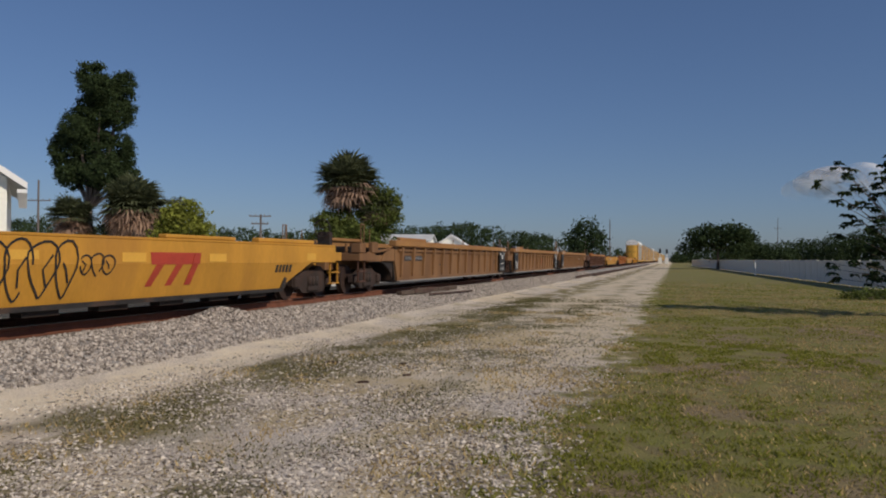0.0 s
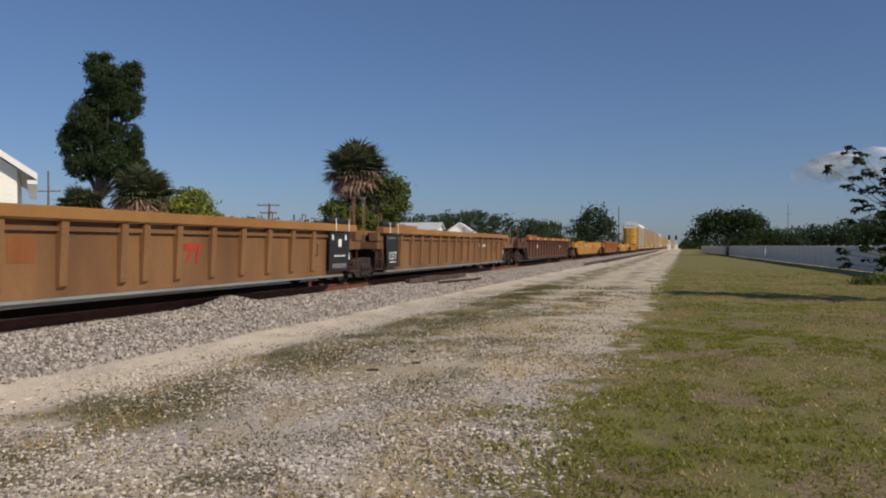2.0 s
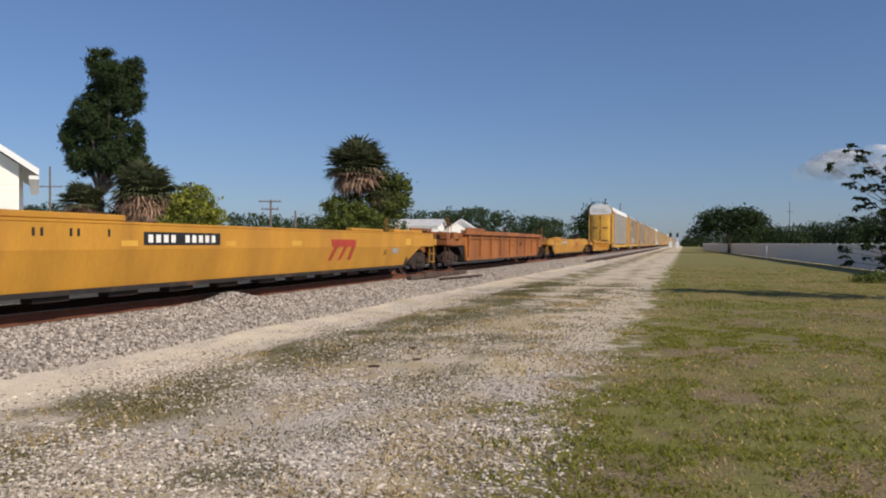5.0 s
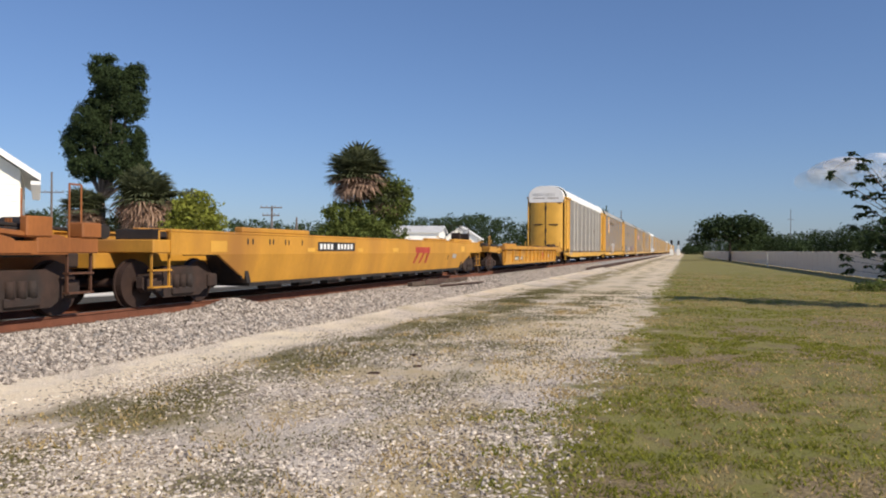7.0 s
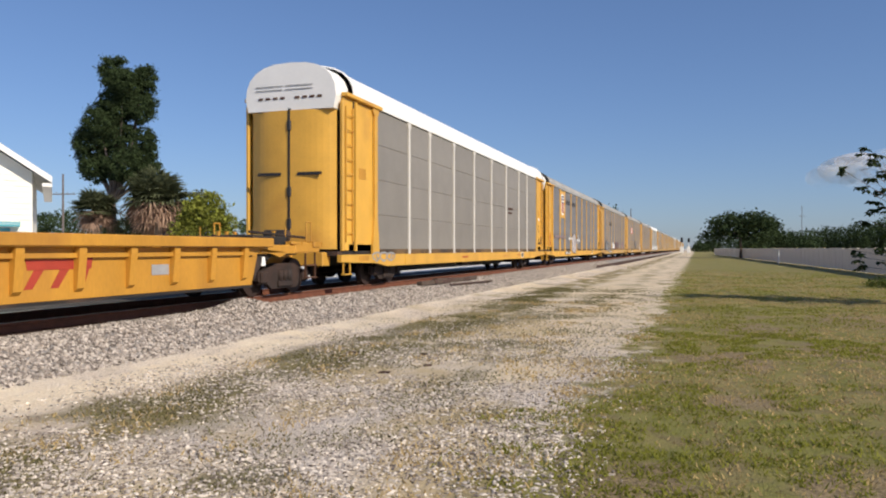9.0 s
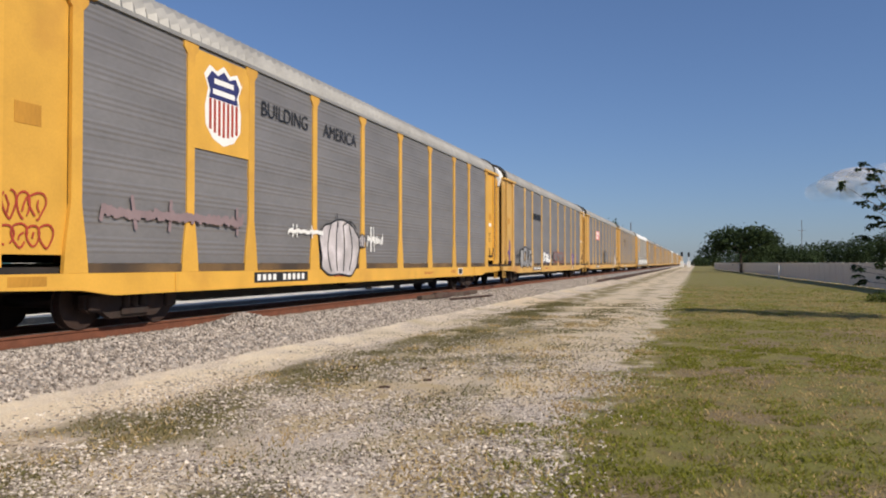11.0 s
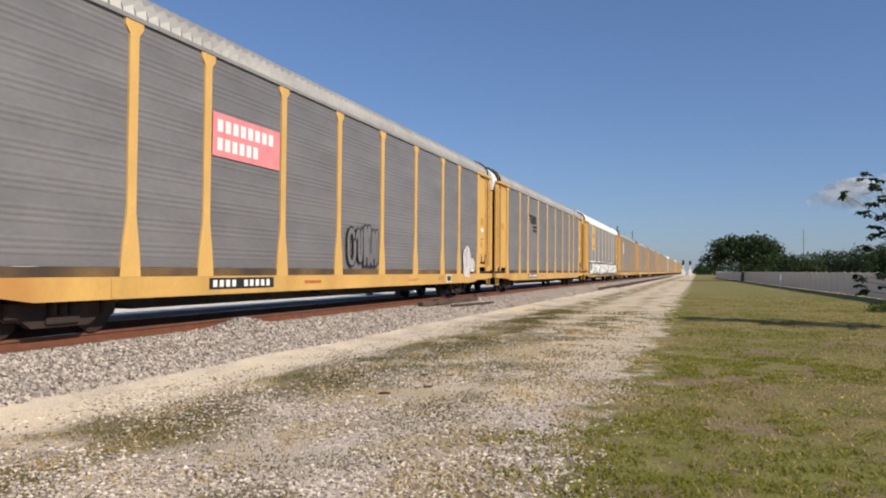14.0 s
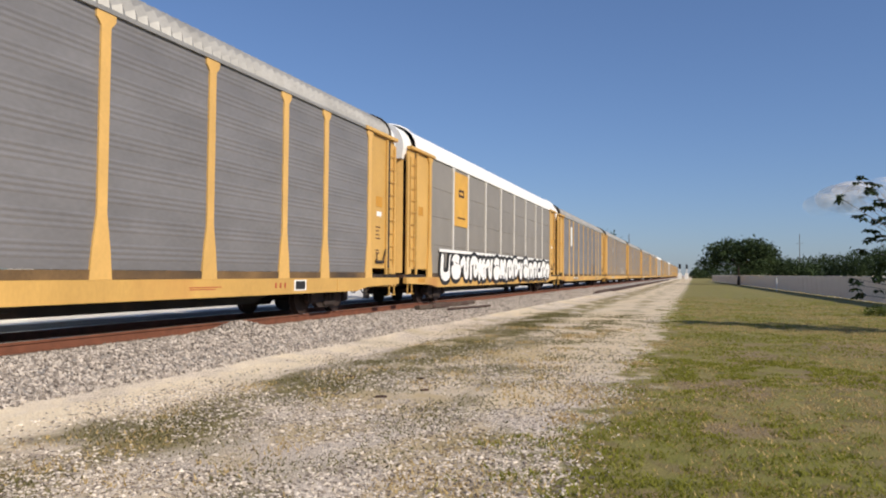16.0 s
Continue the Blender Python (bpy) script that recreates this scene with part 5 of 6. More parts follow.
# ---- buildings ----
def make_house():
    right = Vector((0.70, 0.714, 0))
    m = Matrix(((right.x, -right.y, 0, -21.35), (right.y, right.x, 0, 20.15), (0, 0, 1, 0), (0, 0, 0, 1)))
    # local: x to the side, y to the back, z up; the corner of the gable wall is at the origin
    house = thing("house", "white-sided house with a gabled roof", "house", m)
    eave, half, run = 4.3, 3.6, 9.0
    b = B()
    prism(b, [(-2 * half, 0), (0, 0), (0, eave), (-half, eave + half * 0.68), (-2 * half, eave)], 1, 0, run)
    wall = part("wall", b, SIDING, house, "white lapped siding")
    b = B()
    z = 0.2
    while z < eave:
        box(b, -2 * half + 0.03, -0.03, -0.018, -0.002, z, z + 0.17)
        z += 0.19
    tagged(part("siding_board", b, SIDING, wall), kind="stuff")
    for sx in (-1, 1):
        b = B()
        over = 0.6
        x0, z0 = (-half, eave + half * 0.68 + 0.06)
        x1, z1 = (-half + sx * (half + over), eave - over * 0.68 + 0.06)
        prism(b, [(x0, z0), (x1, z1), (x1, z1 + 0.16), (x0, z0 + 0.18)], 1, -0.45, run + 0.45)
        slope = part("roof", b, SHINGLE, house, "pale roof slope")
        b = B()
        prism(b, [(x0, z0 - 0.03), (x1, z1 - 0.03), (x1, z1 + 0.19), (x0, z0 + 0.20)], 1, -0.49, -0.452)
        part("fascia", b, WHITE, slope, "white barge board")
        b = B()
        ex = x1 - sx * 0.30
        box(b, min(ex, x1), max(ex, x1), -0.44, run, z1 - 0.16, z1 - 0.035)
        part("eave_box", b, WHITE, slope, "white boxed eave")
    win = B()
    box(win, -1.95, -0.55, -0.05, -0.02, 1.15, 2.48)
    w = part("window", win, WHITE, house, "white window frame")
    part("pane", box(B(), -1.85, -0.65, -0.062, -0.052, 1.25, 2.40), GLASS_BLUE, w)
    part("awning", prism(B(), [(-0.02, 2.62), (-0.40, 2.50), (-0.40, 2.44), (-0.02, 2.50)], 0, -2.1, -0.35), GLASS_BLUE, w, "pale blue window hood")
    return house


make_house()


def make_shed(base, turn, width, length, eave, ridge, label, open_front=False):
    s = thing("shed", label, "building", pose(base[0], base[1], 0, 0, 0, turn))
    b = B()
    prism(b, [(-width / 2, 0), (width / 2, 0), (width / 2, eave), (0, ridge), (-width / 2, eave)], 1, 0, length)
    wall = part("wall", b, SIDING, s)
    for sx in (-1, 1):
        b = B()
        prism(b, [(0, ridge + 0.02), (sx * (width / 2 + 0.4), eave - 0.16), (sx * (width / 2 + 0.4), eave - 0.04), (0, ridge + 0.16)], 1, -0.4, length + 0.4)
        part("roof", b, WHITE if open_front else SHINGLE, s, "pale metal roof slope")
    for i in range(3):
        x = -width * 0.34 + i * width * 0.34
        part("door_opening", box(B(), x - width * 0.13, x + width * 0.13, -0.06, -0.01, 0.0, eave * 0.8), DARK_STEEL, s, "dark doorway")
    return s


make_shed((-30.6, 105.0), 12, 4.6, 10, 3.4, 5.0, "white gabled shed beyond the tracks", True)
make_shed((-34.5, 108.0), 100, 7.0, 7.5, 4.3, 5.1, "long low shed with a pale metal roof")


# ---- poles and signals ----
def utility_pole(base, height, arms, label, wires=()):
    p = thing("utility_pole", label, "utility pole", pose(base[0], base[1], 0), group="utility poles")
    part("pole", tube(B(), (0, 0, -0.2), (0, 0, height), 0.16, 0.10, 10), POLE_WOOD, p)
    for z, w in arms:
        q = B()
        box(q, -w, w, -0.06, 0.06, z - 0.06, z + 0.06)
        arm = part("crossarm", q, POLE_WOOD, p, at=pose(0, -0.16, 0, 0, 0, 17))
        for x in (-w * 0.9, -w * 0.4, w * 0.4, w * 0.9):
            part("insulator", tube(B(), (x, 0, z + 0.06), (x, 0, z + 0.24), 0.045, 0.03, 6), GALV, arm)
    return p


utility_pole((-41.4, 70.8), 6.2, ((6.0, 1.15), (5.2, 0.9)), "wooden utility pole with two crossarms")
utility_pole((-38.6, 71.0), 5.0, (), "short bare wooden pole")
utility_pole((-71.3, 71.7), 10.6, ((8.2, 1.6),), "tall wooden utility pole")
utility_pole((-15.0, 190.0), 11.5, (), "bare wooden pole near the railway")
utility_pole((39.5, 329.0), 18.5, ((14.5, 1.4),), "very tall thin pole beyond the fence")
utility_pole((38.0, 320.0), 8.5, (), "short bare wooden pole")


def crossing_signal(base):
    s = thing("crossing_signal", "railway crossing signal with black lamp heads", "railway signal", pose(base[0], base[1], 0), group="crossing signals")
    part("mast", tube(B(), (0, 0, 0), (0, 0, 6.2), 0.16, 0.12, 10), WHITE, s, "white painted mast")
    part("base_box", box(B(), -0.7, 0.7, -0.5, 0.5, 0, 2.6, 0.03), WHITE, s, "white relay box")
    head = part("signal_head", box(B(), -0.45, 0.45, -0.25, -0.12, 4.4, 6.3, 0.05), BLACK_PAINT, s, "black lamp head")
    for z in (4.8, 5.4, 6.0):
        part("hood", tube(B(), (0, -0.25, z), (0, -0.6, z), 0.2, 0.2, 10), BLACK_PAINT, head)
    return s


crossing_signal((-5.6, 330))
crossing_signal((-3.0, 345))


# ---- low things by the track ----
def make_debris():
    rng = random.Random(7)
    for i in range(5):
        y, x = 24.6 + i * 1.0, -8.6 + rng.uniform(-0.12, 0.16)
        ln = rng.uniform(1.4, 2.3)
        solid("old_tie", box(B(), -0.11, 0.11, -ln / 2, ln / 2, 0, 0.15, 0.02), OLD_IRON if i % 2 else TIE_WOOD, "rotten dark tie piece lying on the ballast slope", "timber",
              pose(x, y, ground_z(x) + 0.03, rng.uniform(-2, 2), -4, rng.uniform(-9, 9)), group="old ties")
    b = B()
    tube(b, (-8.2, 25.5, 0.44), (-8.0, 30.6, 0.38), 0.035, sides=6)
    solid("loose_rod", b, OLD_IRON, "rusty iron rod on the ballast's foot", "rod")
    # a heap of ballast on the shoulder

    def heap(r, k):
        x, y = r.normal(-8.85, 0.26, k), r.normal(13.6, 0.75, k)
        z = np.array([ground_z(a) for a in x]) + 0.22 * np.exp(-((x + 8.85) / 0.34) ** 2 - ((y - 13.6) / 0.85) ** 2) * r.random(k) ** 0.4
        return np.stack([x, y, z], -1)
    stones("ballast_heap", "small heap of ballast stones on the shoulder", 3200, heap, (0.022, 0.05), bpy.data.materials["ballast_stone"], 9)


make_debris()
for x, y, ln, a in ((-5.25, 11.2, 0.24, 20), (-4.12, 11.43, 0.14, -15), (-3.67, 10.35, 0.12, 40), (-4.03, 9.6, 0.17, 5)):
    scrap = B()
    prism(scrap, [(-ln / 2, 0), (ln * 0.45, 0), (ln / 2, 0.03), (ln * 0.2, 0.035), (-ln * 0.4, 0.028)], 1, -0.025, 0.025)
    solid("wood_scrap", scrap, OLD_IRON, "small dark scrap of wood on the gravel", "scrap", pose(x, y, undulation(x, y) - 0.004, 0, 0, a), group="wood scraps")


# ---- a far cloud ----
def make_cloud():
    m = bpy.data.materials.new("thin_white_cloud")
    m.use_nodes = True
    n, l = m.node_tree.nodes, m.node_tree.links
    n["Principled BSDF"].inputs["Base Color"].default_value = (0.85, 0.85, 0.87, 1)
    n["Principled BSDF"].inputs["Roughness"].default_value = 1.0
    tr = n.new("ShaderNodeBsdfTransparent")
    mix = n.new("ShaderNodeMixShader")
    tc = n.new("ShaderNodeTexCoord")
    nz = n.new("ShaderNodeTexNoise")
    nz.inputs["Scale"].default_value, nz.inputs["Detail"].default_value = 2.2, 6
    l.new(tc.outputs["Generated"], nz.inputs["Vector"])
    sep = n.new("ShaderNodeSeparateXYZ")
    l.new(tc.outputs["Generated"], sep.inputs[0])
    r1 = n.new("ShaderNodeMapRange")
    r1.inputs[1].default_value, r1.inputs[2].default_value = 0.1, 0.95
    l.new(sep.outputs[2], r1.inputs[0])
    r2 = n.new("ShaderNodeMapRange")
    r2.inputs[1].default_value, r2.inputs[2].default_value, r2.inputs[4].default_value = 0.32, 0.62, 0.55
    l.new(nz.outputs[0], r2.inputs[0])
    mu = n.new("ShaderNodeMath")
    mu.operation = "MULTIPLY"
    l.new(r1.outputs[0], mu.inputs[0])
    l.new(r2.outputs[0], mu.inputs[1])
    l.new(mu.outputs[0], mix.inputs[0])
    l.new(tr.outputs[0], mix.inputs[1])
    l.new(n["Principled BSDF"].outputs[0], mix.inputs[2])
    l.new(mix.outputs[0], n["Material Output"].inputs[0])
    b = B()
    d = 3300.0
    rng = random.Random(3)
    for x, y, rx, rz in ((1480, 300, 50, 26), (1450, 312, 42, 22), (1515, 300, 40, 30), (1495, 285, 36, 16), (1550, 292, 44, 30), (1530, 318, 60, 22)):
        c = (RIGHT * ((x - 784) / 1350) + AHEAD) * d + Vector((0, 0, (439 - y) / 1350 * d))
        mm = Matrix.Translation(c) @ Matrix.Diagonal((rx * d / 1350, rx * d / 1350, rz * d / 1350, 1))
        bmesh.ops.create_icosphere(b, subdivisions=3, radius=1.0, matrix=mm)
    for v in b.verts:
        v.co += v.co.normalized() * 14 * noise.noise(v.co * 0.012)
    solid("cloud", b, m, "thin white cloud low in the sky", "cloud", kind="structure", smooth=True)


make_cloud()


# ---- paint marks on the cars ----
def skin(me, fn):
    """Lays a thin mark onto a bent side: fn gives x by height."""
    for v in me.vertices:
        v.co.x += fn(v.co.z)
    return me


def bent(z):
    return 1.423 - (max(0.0, 0.95 - z)) * 0.254


SET_BACK = {C0: -0.5, C1: -0.25, C3: -0.25, C4: -0.5, C5: -0.5, C6: -0.5, C7: -0.5}


def mark(car, name, me, label="", x=None, bend=False):
    if bend:
        skin(me, bent)
    return part(name, me, None, car, label, at=pose(0 if bend else x, SET_BACK.get(car, 0.0), 0))


def stroke_logo(car, y0, y1, z0, z1, x=None, bend=False, mat=RED_PAINT):
    """A faded emblem: a broad bar over slanting strokes."""
    w = y1 - y0
    cut = z1 - (z1 - z0) * 0.36
    mark(car, "emblem_bar", flat_shape([(y0 + w * 0.06, cut), (y1 - w * 0.12, cut), (y1 - w * 0.10, z1), (y0 + w * 0.04, z1)], mat), "dull red emblem", x, bend)
    for a, b in ((0.02, 0.14), (0.34, 0.46)):
        mark(car, "emblem_stroke", flat_shape([(y0 + w * a, z0), (y0 + w * (a + 0.10), z0), (y0 + w * (b + 0.12), cut - 0.002), (y0 + w * b, cut - 0.002)], mat), "", x, bend)
    for p, q in ((0.66, 0.78),):
        mid = 0.95
        f = (mid - z0) / (z1 - z0)
        m_ = p + (q - p) * f
        for za, zb, ya, yb in ((z0, mid - 0.001, p, m_), (mid + 0.001, z1, m_, q)):
            if zb > za + 0.01:
                me = flat_shape([(y0 + w * ya, za), (y0 + w * (ya + 0.11), za), (y0 + w * (yb + 0.11), zb), (y0 + w * yb, zb)], mat)
                for v in me.vertices:
                    v.co.x += 0.005 if p > 0.7 else 0.008
                mark(car, "emblem_stroke", me, "", x, bend)


def number_plate_bars(car, y0, y1, z0, z1, x=None, bend=False, plate=True, mat=WHITE):
    """A black stencil board with plain pale bars in place of its marks."""
    if plate:
        mark(car, "stencil_board", flat_shape([(y0, z0), (y1, z0), (y1, z1), (y0, z1)], BLACK_PAINT), "black stencil board", x, bend)
    h, w = z1 - z0, y1 - y0
    rows = []
    for i in range(10):
        if i == 4:
            continue
        a = y0 + w * (0.05 + 0.091 * i)
        rows.append((a, a + w * 0.055, z0 + h * 0.2, z1 - h * 0.2))
    for row in rows:
        me = bars(mat, [row])
        for v in me.vertices:
            v.co.x += 0.004
        mark(car, "stencil_bar", me, "pale stencilled bar", x, bend)


def word_bars(car, y0, y1, z0, z1, mat, x=None, bend=False, count=7, label="stencilled marks"):
    w = (y1 - y0) / count
    for i in range(count):
        mark(car, "stencil_mark", bars(mat, [(y0 + i * w, y0 + i * w + w * 0.66, z0, z1)]), label, x, bend)


def text_mark(car, text, y, z, height, mat, x=None, bend=False, label=""):
    me = letters(text, height, mat)
    for v in me.vertices:
        v.co.y += y
        v.co.z += z
    mark(car, "lettering", me, label or "painted lettering", x, bend)


def rounded(path, times=2):
    """A path with its corners cut round."""
    for _ in range(times):
        out = [path[0]]
        for p, q in zip(path, path[1:]):
            out += [(p[0] * 0.75 + q[0] * 0.25, p[1] * 0.75 + q[1] * 0.25), (p[0] * 0.25 + q[0] * 0.75, p[1] * 0.25 + q[1] * 0.75)]
        path = out + [path[-1]]
    return path


def brush(path, width, mat, lift=0.0):
    """One thick sprayed stroke with round ends, in the y-z plane."""
    pts = rounded(path)
    b = B()
    prev = None
    n_pts = len(pts)
    for i, p in enumerate(pts):
        q0, q1 = pts[max(i - 1, 0)], pts[min(i + 1, n_pts - 1)]
        a = math.atan2(q1[1] - q0[1], q1[0] - q0[0])
        x = lift + 0.00012 * i
        side = [b.verts.new((x, p[0] + width / 2 * math.cos(a + g), p[1] + width / 2 * math.sin(a + g))) for g in (math.pi / 2, -math.pi / 2)]
        if prev:
            b.faces.new((prev[0], prev[1], side[1], side[0]))
        if i in (0, n_pts - 1):
            turn = math.pi if i == 0 else 0.0
            cap = [b.verts.new((x, p[0] + width / 2 * math.cos(a + turn + g), p[1] + width / 2 * math.sin(a + turn + g))) for g in (-1.0, -0.5, 0.0, 0.5, 1.0)]
            b.faces.new([side[0] if i == 0 else side[1], *cap, side[1] if i == 0 else side[0]])
        prev = side
    return mesh_of(b, mat)


def sprayed(car, paths, width, mat, label, x, bend=False, lift=0.0, name="graffiti_line"):
    for i, path in enumerate(paths):
        mark(car, name, brush(path, width, mat, lift + 0.0008 * i), label, x, bend)


def glyph(rng, y, w, z0, h):
    """A few bold strokes that fill one box, abstract as wild spray lettering is."""
    kind = rng.randrange(6)
    lean = rng.uniform(-0.08, 0.12)

    def pt(a, c):
        return (y + w * (a + lean * (c - 0.5)), z0 + h * c)
    arch = [pt(0.5 + 0.36 * math.cos(math.pi * k / 8), 0.62 + 0.32 * math.sin(math.pi * k / 8)) for k in range(9)]
    bowl = [pt(0.5 - 0.36 * math.cos(math.pi * k / 8), 0.36 - 0.30 * math.sin(math.pi * k / 8)) for k in range(9)]
    if kind == 0:
        return [[pt(0.14, 0.02)] + arch[::-1] + [pt(0.86, 0.30), pt(0.52, 0.06), pt(0.5, 0.6)]]
    if kind == 1:
        return [[pt(0.14, 0.98)] + bowl + [pt(0.86, 0.96)]]
    if kind == 2:
        return [arch + [pt(0.14, 0.5), pt(0.84, 0.42)] + bowl[::-1]]
    if kind == 3:
        return [arch + bowl + [arch[0]]]
    if kind == 4:
        return [[pt(0.10, 0.70), pt(0.45, 0.98), pt(0.40, 0.05), pt(0.75, 0.10), pt(0.70, 0.95), pt(0.95, 0.80)]]
    return [[pt(0.16, 0.05), pt(0.12, 0.9), pt(0.36, 0.95), pt(0.40, 0.25)], [pt(0.62, 0.04), pt(0.56, 0.92), pt(0.84, 0.96), pt(0.88, 0.12)]]


def graffiti(car, seed, y0, y1, z0, z1, count, line, x, width=0.05, fill=None, label="spray-painted graffiti", bend=False):
    rng = random.Random(seed)
    if fill:
        w = (y1 - y0) / count
        for i in range(count):
            h = (z1 - z0) * rng.uniform(0.86, 1.0)
            strokes = glyph(rng, y0 + w * i - 0.02 * w, w * 1.06, z0 + rng.uniform(0, 0.06) * (z1 - z0) + 0.12 * w, h - 0.26 * w)
            sprayed(car, strokes, 0.26 * w + 2 * width, line, label, x, bend, 0.007 * i)
            sprayed(car, strokes, 0.26 * w, fill, label, x, bend, 0.007 * i + 0.005, "graffiti_fill")
    else:
        for i, stroke in enumerate(scrawl(rng, y0, y1, z0, z1, count)):
            me = ribbon([stroke], width, line)
            for v in me.vertices:
                v.co.x += 0.004 + 0.0008 * i
            mark(car, "graffiti_line", me, label, x, bend)


def scribble(car, seed, y0, y1, z0, z1, line, x, width, label):
    """A fast jagged scribble with a few long strokes through it."""
    rng = random.Random(seed)
    n = max(8, int((y1 - y0) / (z1 - z0) * 9))
    path = [(y0 + (y1 - y0) * (i + rng.uniform(-0.6, 0.6)) / n, (z0 + z1) / 2 + (z1 - z0) * (rng.uniform(0.15, 0.5) if i % 2 else -rng.uniform(0.15, 0.5))) for i in range(n + 1)]
    strokes = [path]
    for _ in range(3):
        c = rng.uniform(y0, y1)
        strokes.append([(c, z0 - 0.2 * (z1 - z0)), (c + rng.uniform(-0.1, 0.1), z1 + 0.3 * (z1 - z0))])
    sprayed(car, strokes, width, line, label, x, lift=0.003)


def balloon(car, y0, y1, z0, z1, line, fill, x, width, ribs, label, stem=True):
    """A swollen pale shape with dark curved lines down it."""
    c, w, zc, h = (y0 + y1) / 2, (y1 - y0) / 2, (z0 + z1) / 2, (z1 - z0) / 2
    pts = []
    for k in range(40):
        a = 2 * math.pi * k / 40
        r = 1 + 0.05 * math.sin(5 * a + 0.6) + 0.03 * math.sin(9 * a)
        pts.append((c + w * r * math.copysign(abs(math.cos(a)) ** 0.7, math.cos(a)), zc + h * r * math.copysign(abs(math.sin(a)) ** 0.7, math.sin(a))))
    mark(car, "graffiti_fill", flat_shape(pts, fill, 0.0, 0.002), label, x)
    strokes = [pts + pts[:1]]
    for i in range(ribs):
        f = -0.62 + 1.24 * (i + 0.5) / ribs
        strokes.append([(c + w * f * (1 + 0.35 * math.sin(math.pi * k / 10)), zc + h * (0.86 - 1.66 * k / 10)) for k in range(11)])
    if stem:
        strokes.append([(c - 0.12 * w, zc + 0.8 * h), (c - 0.18 * w, zc + 1.25 * h)])
        strokes.append([(c + 0.2 * w, zc + 0.9 * h), (c + 0.55 * w, zc + 1.08 * h), (c + 0.85 * w, zc + 0.8 * h)])
    sprayed(car, strokes, width, line, label, x, lift=0.006)


PLATE = 1.402
# first yellow car
stroke_logo(C0, 3.55, 5.3, 0.54, 1.15, bend=True)
graffiti(C0, 3, -1.2, 1.9, 0.42, 1.32, 7, BLACK_PAINT, None, 0.035, label="black looping graffiti", bend=True)
graffiti(C0, 4, 1.95, 2.7, 0.75, 1.12, 3, BLACK_PAINT, None, 0.028, label="black looping graffiti", bend=True)
word_bars(C0, 8.1, 8.9, 0.72, 0.90, BLACK_PAINT, bend=True, count=5)
mark(C0, "yellow_patch", bars(YELLOW, [(0.6, 1.15, 1.02, 1.16), (2.9, 3.5, 0.98, 1.14), (5.4, 6.0, 0.98, 1.14), (9.6, 10.1, 1.0, 1.18)]), "fresh yellow paint patch", bend=True)
# three-unit ochre set
for c, front, rear in ((C1, False, True), (C2, True, True), (C3, True, False)):
    lift = SET_BACK.get(c, 0.0)
    rear_end = {C1: 9.47, C2: 8.15}.get(c, 0.0) - lift
    front_end = {C2: 7.95, C3: 9.10}.get(c, 0.0) + lift
    if rear:
        mark(c, "black_panel", flat_shape([(rear_end - 1.05, 0.42), (rear_end + 0.1, 0.42), (rear_end + 0.25, 1.44), (rear_end - 1.0, 1.44)], BLACK_PAINT), "black painted end panel", 1.522)
        word_bars(c, rear_end - 0.85, rear_end + 0.0, 0.50, 0.62, GALV_ROOF, 1.527, count=9, label="small white stencil lines")
        word_bars(c, rear_end - 0.75, rear_end - 0.05, 0.80, 0.84, WHITE, 1.527, count=10, label="small white stencil lines")
        mark(c, "stencil_marks", bars(WHITE, [(rear_end - 0.88, rear_end - 0.78, 1.24, 1.38), (rear_end - 0.08, rear_end + 0.02, 1.24, 1.38), (rear_end - 0.5, rear_end - 0.3, 1.06, 1.26)]), "small white stencil marks", 1.527)
        text_mark(c, "53", rear_end - 1.62, 0.82, 0.46, BLACK_PAINT, PLATE, label="large black number 53")
        part("black_roll", tube(B(), (1.36, lift + rear_end - 0.9, 1.75), (1.36, lift + rear_end + 0.25, 1.73), 0.07, sides=10), BLACK_PAINT, c, "black roller on the top chord")
        for y in (lift + rear_end - 0.75, lift + rear_end + 0.05):
            part("roll_strap", box(B(), 1.583, 1.592, y - 0.018, y + 0.018, 1.48, 1.80), WHITE, c)
    if front:
        mark(c, "black_panel", flat_shape([(-front_end - 0.1, 0.42), (-front_end + 0.85, 0.42), (-front_end + 0.9, 1.44), (-front_end - 0.2, 1.44)], BLACK_PAINT), "black painted end panel", 1.522)
        text_mark(c, "125T", -front_end + 0.36, 0.66, 0.34, WHITE, 1.527, label="white lettering 125T")
        word_bars(c, -front_end + 0.1, -front_end + 0.65, 0.56, 0.60, WHITE, 1.527, count=8, label="small white stencil lines")
        word_bars(c, -front_end + 0.0, -front_end + 0.6, 1.30, 1.36, GALV_ROOF, 1.527, count=6, label="small white stencil lines")
        part("black_roll", tube(B(), (1.36, lift - front_end - 0.2, 1.75), (1.36, lift - front_end + 0.9, 1.73), 0.07, sides=10), BLACK_PAINT, c, "black roller on the top chord")
        for y in (lift - front_end + 0.0, lift - front_end + 0.7):
            part("roll_strap", box(B(), 1.583, 1.592, y - 0.018, y + 0.018, 1.48, 1.80), WHITE, c)
number_plate_bars(C1, -5.7, -3.6, 0.98, 1.16, PLATE, mat=GALV)
stroke_logo(C2, 0.98, 1.9, 0.76, 1.12, PLATE)
mark(C2, "pale_patch", bars(ORANGE_BROWN, [(-2.62, -2.15, 0.84, 1.22)]), "pale faded paint patch", PLATE)
number_plate_bars(C3, 2.5, 4.0, 1.02, 1.18, PLATE)
text_mark(C3, "53", 5.6, 0.80, 0.44, BLACK_PAINT, PLATE, label="large black number 53")
